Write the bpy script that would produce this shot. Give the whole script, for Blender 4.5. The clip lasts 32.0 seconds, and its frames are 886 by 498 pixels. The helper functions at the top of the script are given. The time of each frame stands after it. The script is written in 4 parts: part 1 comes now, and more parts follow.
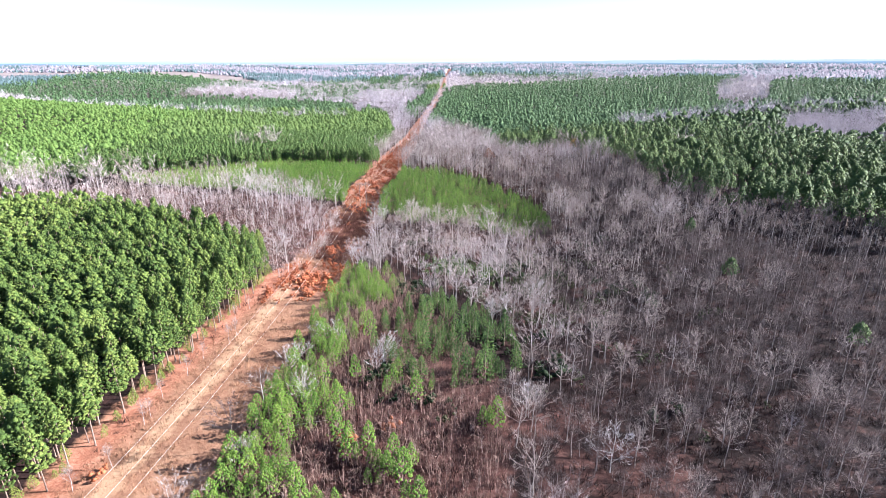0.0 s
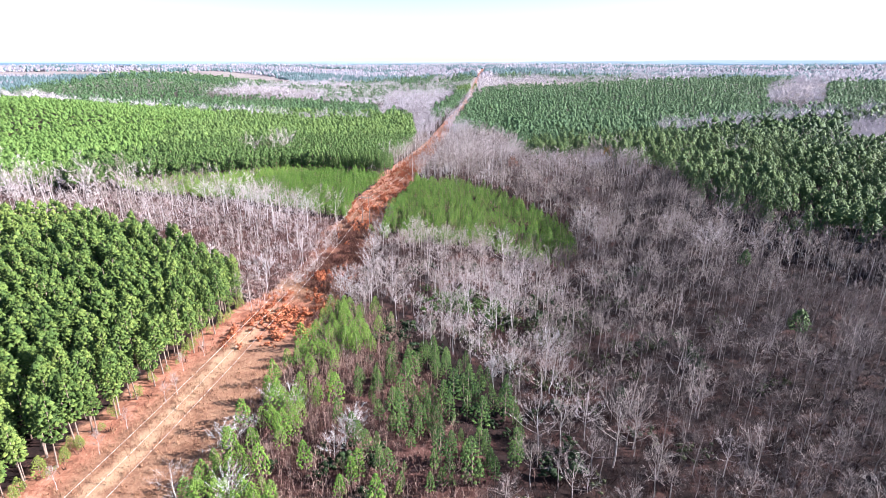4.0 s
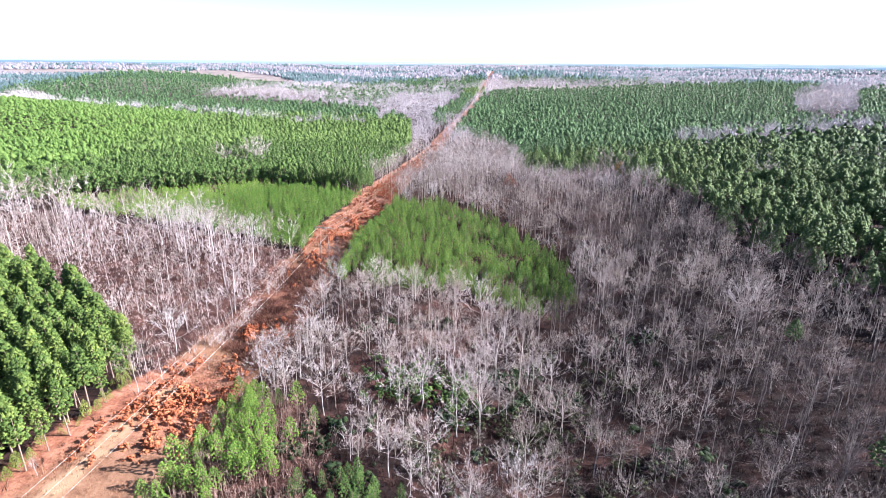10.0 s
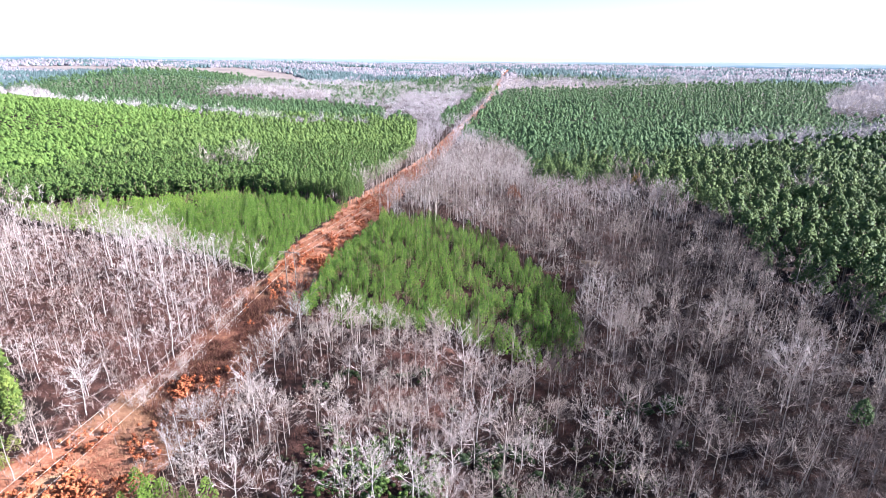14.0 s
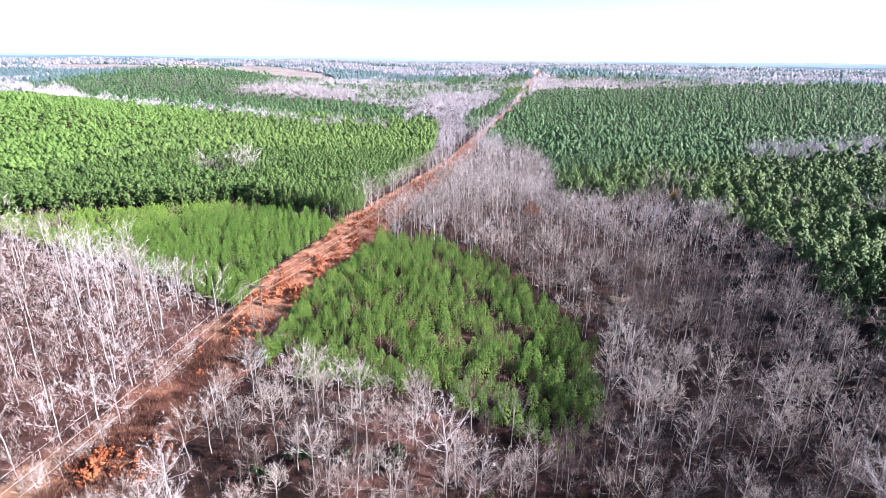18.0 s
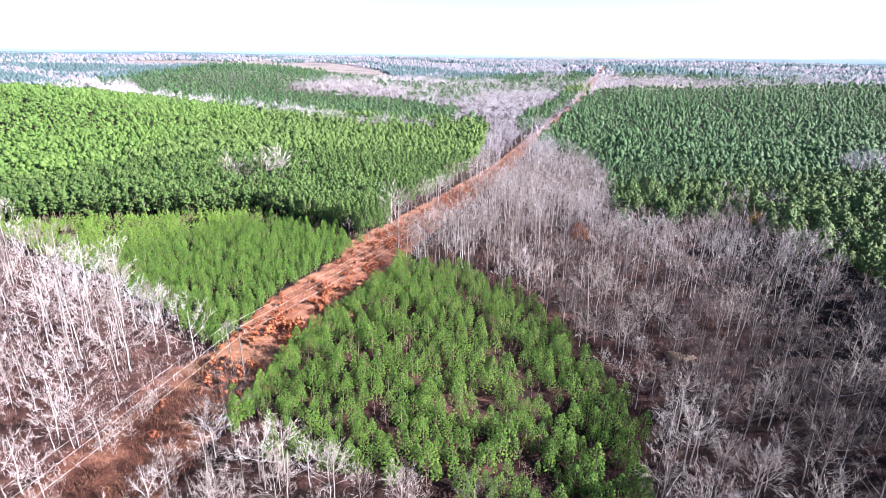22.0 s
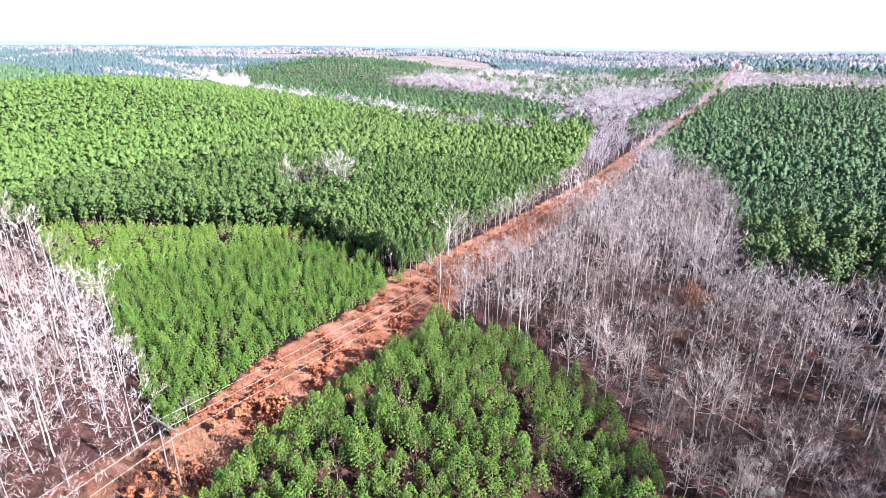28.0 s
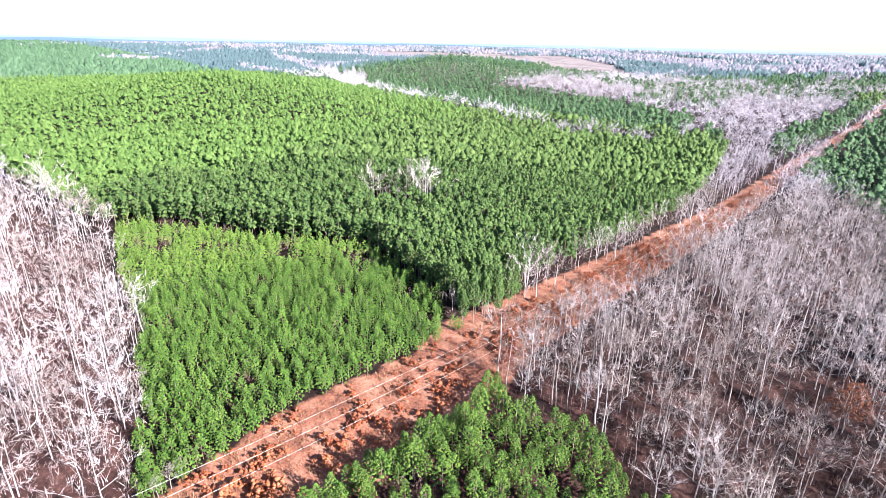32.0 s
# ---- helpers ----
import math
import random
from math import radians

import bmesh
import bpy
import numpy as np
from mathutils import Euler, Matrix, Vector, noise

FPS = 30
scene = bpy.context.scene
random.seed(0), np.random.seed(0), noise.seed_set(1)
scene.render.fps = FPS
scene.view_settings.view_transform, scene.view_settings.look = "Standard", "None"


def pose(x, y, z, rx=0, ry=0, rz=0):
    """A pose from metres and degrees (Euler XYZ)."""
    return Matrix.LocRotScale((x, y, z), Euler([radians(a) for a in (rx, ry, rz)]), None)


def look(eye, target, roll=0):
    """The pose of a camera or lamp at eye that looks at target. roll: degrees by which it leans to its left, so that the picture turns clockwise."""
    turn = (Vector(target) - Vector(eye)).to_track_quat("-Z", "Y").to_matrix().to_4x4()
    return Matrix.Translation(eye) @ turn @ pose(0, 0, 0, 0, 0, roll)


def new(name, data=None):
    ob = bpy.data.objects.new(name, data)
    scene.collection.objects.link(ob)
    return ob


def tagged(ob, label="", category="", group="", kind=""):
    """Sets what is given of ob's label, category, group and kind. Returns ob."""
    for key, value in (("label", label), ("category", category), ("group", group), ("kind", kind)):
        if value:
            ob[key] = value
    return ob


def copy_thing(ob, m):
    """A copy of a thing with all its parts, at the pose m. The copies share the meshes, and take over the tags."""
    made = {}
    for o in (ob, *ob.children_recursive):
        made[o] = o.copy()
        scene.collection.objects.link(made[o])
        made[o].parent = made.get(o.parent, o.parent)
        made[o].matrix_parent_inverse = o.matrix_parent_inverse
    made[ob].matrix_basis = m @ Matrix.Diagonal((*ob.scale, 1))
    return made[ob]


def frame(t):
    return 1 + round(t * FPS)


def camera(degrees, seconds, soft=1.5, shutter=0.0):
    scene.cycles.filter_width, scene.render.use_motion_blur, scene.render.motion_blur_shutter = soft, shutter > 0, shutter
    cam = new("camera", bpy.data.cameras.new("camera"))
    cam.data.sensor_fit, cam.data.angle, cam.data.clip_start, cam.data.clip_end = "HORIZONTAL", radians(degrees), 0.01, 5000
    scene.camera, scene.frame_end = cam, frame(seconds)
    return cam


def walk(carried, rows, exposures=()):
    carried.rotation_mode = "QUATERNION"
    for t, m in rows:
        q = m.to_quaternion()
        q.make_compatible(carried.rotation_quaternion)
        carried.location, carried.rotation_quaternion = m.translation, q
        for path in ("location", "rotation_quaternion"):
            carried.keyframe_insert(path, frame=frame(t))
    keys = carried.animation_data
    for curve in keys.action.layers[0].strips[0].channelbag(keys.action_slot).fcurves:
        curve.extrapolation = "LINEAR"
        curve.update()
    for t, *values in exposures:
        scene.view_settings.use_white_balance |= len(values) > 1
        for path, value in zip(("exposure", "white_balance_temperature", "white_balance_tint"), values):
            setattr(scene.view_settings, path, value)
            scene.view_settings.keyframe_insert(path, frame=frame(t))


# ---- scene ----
# ---- camera ----
# seconds, eye x y z, yaw to the left, pitch, roll
PATH = [
    (0, -0.5, 0.6, 93.9, 4.83, -19.63, -0.17),
    (0.5, 0.8, 5.9, 93.9, 5.63, -19.63, -0.15),
    (1, 2.2, 11.3, 94.0, 6.68, -19.62, -0.07),
    (1.5, 3.4, 16.6, 94.0, 7.62, -19.61, -0.04),
    (2, 4.6, 22.0, 93.9, 8.22, -19.61, -0.02),
    (2.5, 5.8, 27.3, 93.9, 8.37, -19.61, -0.02),
    (3, 6.8, 32.7, 93.8, 8.47, -19.61, -0.04),
    (3.5, 7.7, 38.1, 93.6, 8.53, -19.63, -0.08),
    (5.5, 11.2, 58.4, 93.6, 8.51, -19.61, 0.06),
    (6, 12.2, 63.5, 93.8, 8.47, -19.63, 0.08),
    (6.5, 13.1, 68.5, 94.0, 8.46, -19.60, 0.11),
    (7, 14.1, 73.4, 94.1, 8.73, -19.59, 0.14),
    (7.5, 15.0, 78.3, 94.1, 9.26, -19.58, 0.19),
    (8, 15.9, 83.2, 94.3, 9.98, -19.55, 0.25),
    (8.5, 16.7, 88.0, 94.4, 10.50, -19.54, 0.33),
    (9, 17.5, 92.8, 94.6, 10.52, -19.55, 0.38),
    (9.5, 18.2, 97.7, 94.8, 10.26, -19.55, 0.43),
    (10, 19.0, 102.4, 94.9, 9.92, -19.54, 0.47),
    (10.5, 19.7, 107.3, 95.1, 9.77, -19.54, 0.49),
    (11, 20.3, 112.3, 95.2, 9.57, -19.55, 0.47),
    (11.5, 20.9, 117.4, 95.3, 9.38, -19.57, 0.48),
    (12, 21.6, 122.6, 95.3, 9.52, -19.62, 0.50),
    (12.5, 22.3, 128.0, 95.3, 9.54, -19.66, 0.50),
    (13, 23.0, 133.2, 95.3, 10.16, -19.69, 0.56),
    (13.5, 23.9, 138.6, 95.3, 10.99, -19.73, 0.62),
    (14, 24.8, 144.1, 95.3, 11.69, -19.76, 0.66),
    (14.5, 25.7, 149.6, 95.3, 12.33, -19.79, 0.68),
    (16.5, 27.8, 171.1, 95.1, 14.03, -19.76, 0.75),
    (17, 28.2, 176.3, 95.0, 14.36, -19.82, 0.75),
    (17.5, 28.6, 181.7, 95.0, 14.68, -19.85, 0.74),
    (18, 29.0, 187.0, 95.0, 15.22, -19.87, 0.78),
    (18.5, 29.3, 192.4, 95.0, 15.75, -19.90, 0.74),
    (19, 29.6, 197.7, 95.1, 16.58, -19.96, 0.75),
    (19.5, 29.8, 202.9, 95.1, 17.84, -20.03, 0.78),
    (20, 30.0, 208.1, 95.3, 19.22, -20.09, 0.83),
    (20.5, 30.0, 213.3, 95.5, 20.05, -20.13, 0.83),
    (21, 29.9, 218.5, 95.6, 20.58, -20.18, 0.80),
    (21.5, 29.7, 223.7, 95.6, 21.02, -20.24, 0.77),
    (22, 29.2, 228.9, 95.6, 21.53, -20.31, 0.75),
    (22.5, 28.7, 234.1, 95.5, 21.51, -20.37, 0.78),
    (23, 28.0, 239.4, 95.4, 21.65, -20.43, 0.77),
    (23.5, 27.3, 244.7, 95.3, 22.26, -20.50, 0.81),
    (24, 26.7, 250.1, 95.3, 23.08, -20.59, 0.80),
    (24.5, 26.1, 255.6, 95.3, 24.29, -20.66, 0.72),
    (25, 25.5, 261.1, 95.3, 25.47, -20.76, 0.65),
    (25.5, 24.8, 266.5, 95.3, 26.59, -20.85, 0.55),
    (26, 24.2, 271.9, 95.3, 28.28, -20.96, 0.47),
    (26.5, 23.5, 277.3, 95.3, 30.02, -21.06, 0.44),
    (28.5, 19.8, 297.5, 95.4, 33.89, -21.05, 0.61),
    (29, 18.4, 302.5, 95.5, 34.15, -21.03, 0.64),
    (29.5, 16.9, 307.5, 95.5, 34.83, -21.04, 0.70),
    (30, 15.3, 312.3, 95.6, 36.68, -21.06, 0.81),
    (30.5, 13.7, 317.1, 95.7, 38.68, -21.09, 0.88),
    (31, 12.0, 321.8, 95.9, 40.77, -21.15, 0.93),
    (31.5, 10.2, 326.5, 96.0, 43.11, -21.24, 1.01),
    (32, 8.3, 331.2, 96.1, 45.75, -21.34, 1.06)
]


def carried_pose(x, y, z, yaw, pitch, roll):
    yaw, pitch = radians(yaw), radians(pitch)
    ahead = Vector((-math.sin(yaw) * math.cos(pitch), math.cos(yaw) * math.cos(pitch), math.sin(pitch)))
    eye = Vector((x, y, z))
    return look(eye, eye + ahead * 100, roll)


cam = camera(79.6, 32.0, soft=0.8)
walk(cam, [(t, carried_pose(*row)) for t, *row in PATH], exposures=[(0.0, 2.12, 6030, 17), (32.0, 2.12, 6030, 17)])

# ---- world and sun ----
SUN_AZ, SUN_EL = radians(80), radians(29)     # azimuth clockwise from +y
world = bpy.data.worlds.new("world")
scene.world = world
world.use_nodes = True
wn = world.node_tree.nodes
sky = wn.new("ShaderNodeTexSky")
sky.sky_type, sky.sun_disc = "NISHITA", False
sky.sun_elevation, sky.sun_rotation = SUN_EL, SUN_AZ
sky.air_density, sky.dust_density, sky.ozone_density = 0.95, 0.1, 1.0
wn["Background"].inputs["Strength"].default_value = 0.05
world.node_tree.links.new(sky.outputs[0], wn["Background"].inputs["Color"])
sun = new("sun", bpy.data.lights.new("sun", "SUN"))
sun.data.energy, sun.data.angle, sun.data.color = 5.0, radians(0.6), (1.0, 0.96, 0.91)
sun.matrix_world = look((0, 0, 300), (-math.sin(SUN_AZ) * math.cos(SUN_EL) * 100, -math.cos(SUN_AZ) * math.cos(SUN_EL) * 100, 300 - math.sin(SUN_EL) * 100))


# ---- materials ----
def material(name, rough=0.8):
    m = bpy.data.materials.new(name)
    m.use_nodes = True
    b = m.node_tree.nodes["Principled BSDF"]
    b.inputs["Roughness"].default_value = rough
    b.inputs["Specular IOR Level"].default_value = 0.25
    return m, m.node_tree.nodes, m.node_tree.links, b


def noise_tex(n, l, scale, detail=3.0, rough=0.6, coord="Object"):
    tc = n.new("ShaderNodeNewGeometry")
    t = n.new("ShaderNodeTexNoise")
    t.inputs["Scale"].default_value, t.inputs["Detail"].default_value, t.inputs["Roughness"].default_value = scale, detail, rough
    l.new(tc.outputs["Position"], t.inputs["Vector"])
    return t.outputs["Fac"]


def ramp(n, l, fac, stops):
    r = n.new("ShaderNodeValToRGB")
    while len(r.color_ramp.elements) < len(stops):
        r.color_ramp.elements.new(0.5)
    for e, (p, c) in zip(r.color_ramp.elements, stops):
        e.position, e.color = p, (*c, 1)
    l.new(fac, r.inputs[0])
    return r.outputs[0]


def math_node(n, l, op, a, b=0.0, c=None):
    m = n.new("ShaderNodeMath")
    m.operation = op
    for k, v in enumerate((a, b) if c is None else (a, b, c)):
        if isinstance(v, (int, float)):
            m.inputs[k].default_value = v
        else:
            l.new(v, m.inputs[k])
    return m.outputs[0]


def mix(n, l, fac, a, b):
    m = n.new("ShaderNodeMix")
    m.data_type = "RGBA"
    for k, v in ((0, fac), (6, a), (7, b)):
        if isinstance(v, tuple):
            m.inputs[k].default_value = (*v, 1)
        elif isinstance(v, (int, float)):
            m.inputs[k].default_value = v
        else:
            l.new(v, m.inputs[k])
    return m.outputs[2]


def bump(n, l, b, fac, strength, distance):
    k = n.new("ShaderNodeBump")
    k.inputs["Strength"].default_value, k.inputs["Distance"].default_value = strength, distance
    l.new(fac, k.inputs["Height"])
    l.new(k.outputs[0], b.inputs["Normal"])


def plant_material(name, dark, mid, light, rough=0.75, patch=0.03, grain=2.4):
    """Foliage or bark: varies by piece, by tree and over the stand, with a fine grain."""
    m, n, l, b = material(name, rough)
    g, o = n.new("ShaderNodeNewGeometry"), n.new("ShaderNodeObjectInfo")
    a = math_node(n, l, "MULTIPLY_ADD", g.outputs["Random Per Island"], 0.34, 0.0)
    a = math_node(n, l, "MULTIPLY_ADD", o.outputs["Random"], 0.16, a)
    a = math_node(n, l, "MULTIPLY_ADD", noise_tex(n, l, patch, 2.0), 0.5, a)
    fine = noise_tex(n, l, grain, 3.0)
    a = math_node(n, l, "MULTIPLY_ADD", fine, 0.42, a)
    c = ramp(n, l, a, [(0.3, dark), (0.62, mid), (0.98, light)])
    l.new(c, b.inputs["Base Color"])
    bump(n, l, b, fine, 0.8, 0.3)
    return m


M = {}
M["pine"] = plant_material("pine_needles", (0.01, 0.024, 0.005), (0.056, 0.1, 0.019), (0.155, 0.2, 0.043), patch=0.12)
M["young"] = plant_material("young_pine_needles", (0.006, 0.02, 0.003), (0.044, 0.101, 0.012), (0.145, 0.22, 0.033), patch=0.2)
M["brightpine"] = plant_material("bright_pine_needles", (0.045, 0.088, 0.018), (0.082, 0.148, 0.031), (0.14, 0.205, 0.05), patch=0.06)
# Bluer and paler than near pines: distance haze put into the needle colour.
M["hazepine"] = plant_material("hazed_far_pine_needles", (0.035, 0.08, 0.04), (0.065, 0.125, 0.06), (0.1, 0.17, 0.09), patch=0.02)
# Mauve of the understory saplings, darkened to stand in for forest shade.
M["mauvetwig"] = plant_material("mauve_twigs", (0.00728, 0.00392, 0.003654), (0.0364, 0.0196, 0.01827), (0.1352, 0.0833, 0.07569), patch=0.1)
M["thicketpine"] = plant_material("dark_young_pine_needles", (0.006, 0.02, 0.005), (0.032, 0.072, 0.015), (0.1, 0.155, 0.034), patch=0.2)
M["silverbark"] = plant_material("silvery_bark", (0.3, 0.28, 0.28), (0.46, 0.43, 0.43), (0.6, 0.57, 0.57), patch=0.2)
M["pinktwig"] = plant_material("pinkish_twigs", (0.13, 0.088, 0.082), (0.35, 0.262, 0.248), (0.54, 0.44, 0.42), patch=0.12)
M["olive"] = plant_material("olive_evergreen_leaves", (0.006, 0.009, 0.004), (0.026, 0.034, 0.013), (0.075, 0.085, 0.036), patch=0.15)
# Sunlight on the edge pines is put into this needle colour.
M["sunlitpine"] = plant_material("sunlit_pine_needles", (0.05, 0.075, 0.012), (0.13, 0.16, 0.03), (0.22, 0.24, 0.06), patch=0.2)
M["midpine"] = plant_material("mid_green_pine_needles", (0.022, 0.048, 0.011), (0.052, 0.097, 0.022), (0.108, 0.162, 0.042), patch=0.05)
# Ridge pines take their blue from haze painted into the base colour.
M["ridgehazepine"] = plant_material("hazed_ridge_pine_needles", (0.045, 0.078, 0.083), (0.07, 0.112, 0.118), (0.095, 0.145, 0.15), patch=0.02)
M["darkpine"] = plant_material("dark_pine_needles", (0.008, 0.02, 0.006), (0.036, 0.07, 0.02), (0.095, 0.14, 0.04), patch=0.12)
M["pinebark"] = plant_material("pine_bark", (0.08, 0.054, 0.043), (0.19, 0.135, 0.108), (0.3, 0.235, 0.195))
M["bark"] = plant_material("grey_bark", (0.13, 0.11, 0.105), (0.33, 0.285, 0.27), (0.52, 0.47, 0.44), patch=0.15)
M["twig"] = plant_material("bare_twigs", (0.055, 0.041, 0.038), (0.22, 0.175, 0.16), (0.52, 0.445, 0.415), patch=0.15)
M["palebark"] = plant_material("pale_bark", (0.24, 0.215, 0.21), (0.42, 0.38, 0.372), (0.6, 0.56, 0.55), patch=0.15)
M["paletwig"] = plant_material("pale_twigs", (0.17, 0.138, 0.135), (0.38, 0.322, 0.316), (0.6, 0.535, 0.522), patch=0.15)
# Forest-floor brush, near black to stand in for shadow between the trees.
M["brush"] = plant_material("shade_dark_brush", (0.005, 0.002, 0.0017), (0.018, 0.007, 0.0055), (0.055, 0.026, 0.021), patch=0.1)
M["redbrush"] = plant_material("red_brown_brush", (0.031, 0.0105, 0.00744), (0.093, 0.0341, 0.0236), (0.186, 0.093, 0.0682), patch=0.1)
M["redtwig"] = plant_material("reddish_twigs", (0.0364, 0.01862, 0.01566), (0.156, 0.09016, 0.07482), (0.3744, 0.2597, 0.2175), patch=0.15)
# The lavender of far and ridge twigs holds painted haze.
M["hazetwig"] = plant_material("hazed_far_bare_twigs", (0.2, 0.175, 0.19), (0.42, 0.372, 0.4), (0.62, 0.565, 0.6), patch=0.05)
M["ridgehazetwig"] = plant_material("hazed_ridge_bare_twigs", (0.11, 0.1, 0.118), (0.19, 0.174, 0.202), (0.28, 0.26, 0.295), patch=0.02)
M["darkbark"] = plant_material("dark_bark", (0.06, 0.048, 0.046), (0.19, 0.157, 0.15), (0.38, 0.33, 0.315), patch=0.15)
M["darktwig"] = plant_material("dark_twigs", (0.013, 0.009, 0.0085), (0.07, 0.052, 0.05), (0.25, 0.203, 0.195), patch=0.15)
M["evergreen"] = plant_material("evergreen_leaves", (0.004, 0.01, 0.003), (0.0135, 0.029, 0.0075), (0.035, 0.06, 0.015), patch=0.2)
M["backpine"] = plant_material("blue_green_pine_needles", (0.02, 0.048, 0.021), (0.044, 0.09, 0.036), (0.085, 0.142, 0.057), patch=0.05)
M["freshpine"] = plant_material("fresh_young_pine_needles", (0.022, 0.056, 0.007), (0.068, 0.142, 0.018), (0.16, 0.235, 0.038), patch=0.2)
M["rust"] = plant_material("rust_red_leaves", (0.11, 0.026, 0.011), (0.28, 0.08, 0.034), (0.42, 0.16, 0.075))
M["russet"] = plant_material("russet_oak_leaves", (0.05, 0.016, 0.008), (0.15, 0.05, 0.022), (0.26, 0.1, 0.05), patch=0.3)
M["amber"] = plant_material("amber_leaves", (0.093, 0.0372, 0.00496), (0.198, 0.093, 0.0124), (0.279, 0.167, 0.031))
M["sedge"] = plant_material("broom_sedge", (0.118, 0.0527, 0.0279), (0.26, 0.133, 0.0775), (0.36, 0.217, 0.13), patch=0.08)
M["wood"] = plant_material("weathered_pole_wood", (0.0992, 0.0806, 0.0713), (0.174, 0.149, 0.133), (0.26, 0.229, 0.208), patch=0.3, grain=6)
M["steel"], _n, _l, _b = material("galvanised_wire", 0.4)
_b.inputs["Metallic"].default_value = 0.4
_b.inputs["Base Color"].default_value = (0.75, 0.74, 0.7, 1)
M["rock"] = plant_material("pale_rock", (0.186, 0.161, 0.136), (0.341, 0.31, 0.273), (0.465, 0.434, 0.384), patch=0.4, grain=3)
M["porcelain"], _n, _l, _b = material("grey_porcelain", 0.25)
_b.inputs["Base Color"].default_value = (0.35, 0.34, 0.33, 1)


# ---- the lie of the land ----
# centre x y, reach x y, height
HILLS = [(25, 310, 48, 125, -14), (-88, 272, 60, 45, -6), (-90, 440, 90, 60, 5), (-110, 720, 200, 120, -8), (-250, 430, 160, 150, 3),
         (60, 520, 110, 80, 3), (-890, 1240, 330, 200, 40), (-120, 1850, 330, 330, 33), (500, 1500, 700, 500, 24),
         (1100, 700, 500, 600, 22), (-760, 640, 260, 220, 36), (230, 400, 130, 200, 10)]


def land(x, y):
    x, y = np.asarray(x, float), np.asarray(y, float)
    z = 0 * x
    for cx, cy, rx, ry, h in HILLS:
        z = z + h * np.exp(-((x - cx) / rx) ** 2 - ((y - cy) / ry) ** 2)
    r = np.hypot(x, y - 150)
    far = np.clip((r - 2000) / 2000, 0, 1)
    z = z + np.interp(r, [1000, 1200, 1400, 1700, 2000, 2500, 3000, 3600, 4900], [0, 4, 11, 24, 33, 44, 51, 57, 66])
    return z + 6 * far * np.sin(x / 310 + 1.3 * np.sin(y / 430)) * np.cos(y / 270)


def strip_left(y):
    """The western edge of the cleared strip."""
    return np.interp(y, [0, 200, 250, 300, 345, 381, 412, 446, 540, 690, 834, 1113, 2000], [-98, -96, -92, -92, -97, -103, -99, -96, -101, -110, -114, -119, -142])


def strip_right(y):
    return np.interp(y, [0, 200, 240, 300, 349, 382, 410, 460, 576, 756, 1118, 2000], [-64, -63, -66, -69, -77, -75, -73, -75, -83, -96, -107, -130])


def line_x(y):
    """The middle of the cleared strip."""
    return 0.5 * (strip_left(y) + strip_right(y))


def strip_half(y):
    return 0.5 * (strip_right(y) - strip_left(y))


# ---- mesh helpers ----
def mesh_of(name, v, f, mat, smooth=True):
    me = bpy.data.meshes.new(name)
    v, f = np.asarray(v, np.float32), np.asarray(f, np.int32)
    me.vertices.add(len(v))
    me.vertices.foreach_set("co", v.ravel())
    k = f.shape[1]
    me.loops.add(f.size)
    me.loops.foreach_set("vertex_index", f.ravel())
    me.polygons.add(len(f))
    me.polygons.foreach_set("loop_start", np.arange(0, f.size, k, dtype=np.int32))
    if smooth:
        me.polygons.foreach_set("use_smooth", np.ones(len(f), bool))
    me.update(calc_edges=True)
    me.materials.append(mat)
    return me


def join(parts):
    vs, fs, n = [], [], 0
    for v, f in parts:
        vs.append(v)
        fs.append(f + n)
        n += len(v)
    return np.concatenate(vs), np.concatenate(fs)


OCT = np.array([(1, 0, 0), (0, 1, 0), (-1, 0, 0), (0, -1, 0), (0, 0, 1), (0, 0, -1)], float)
OCTF = np.array([(0, 1, 4), (1, 2, 4), (2, 3, 4), (3, 0, 4), (1, 0, 5), (2, 1, 5), (3, 2, 5), (0, 3, 5)])


def clumps(rng, centres, radii, flat=0.8):
    """Small uneven tufts of foliage."""
    n = len(centres)
    a = rng.uniform(0, 6.28, n)
    j = rng.uniform(0.65, 1.35, (n, 6, 1))
    v = OCT[None] * j + rng.normal(0, 0.18, (n, 6, 3))
    c, s = np.cos(a)[:, None], np.sin(a)[:, None]
    v = np.stack([v[..., 0] * c - v[..., 1] * s, v[..., 0] * s + v[..., 1] * c, v[..., 2] * flat], -1)
    v = v * np.asarray(radii)[:, None, None] + np.asarray(centres)[:, None]
    f = OCTF[None] + 6 * np.arange(n)[:, None, None]
    return v.reshape(-1, 3), f.reshape(-1, 3)


def spikes(rng, at, way, width):
    """Thin tapering blades from at along way."""
    n = len(at)
    side = np.cross(way, rng.normal(0, 1, (n, 3)))
    side /= np.linalg.norm(side, axis=1)[:, None] + 1e-9
    side *= np.broadcast_to(np.asarray(width, float).reshape(-1, 1), (n, 1)) * 0.5
    v = np.stack([at - side, at + side, at + way], 1).reshape(-1, 3)
    return v, np.arange(3 * n).reshape(-1, 3)


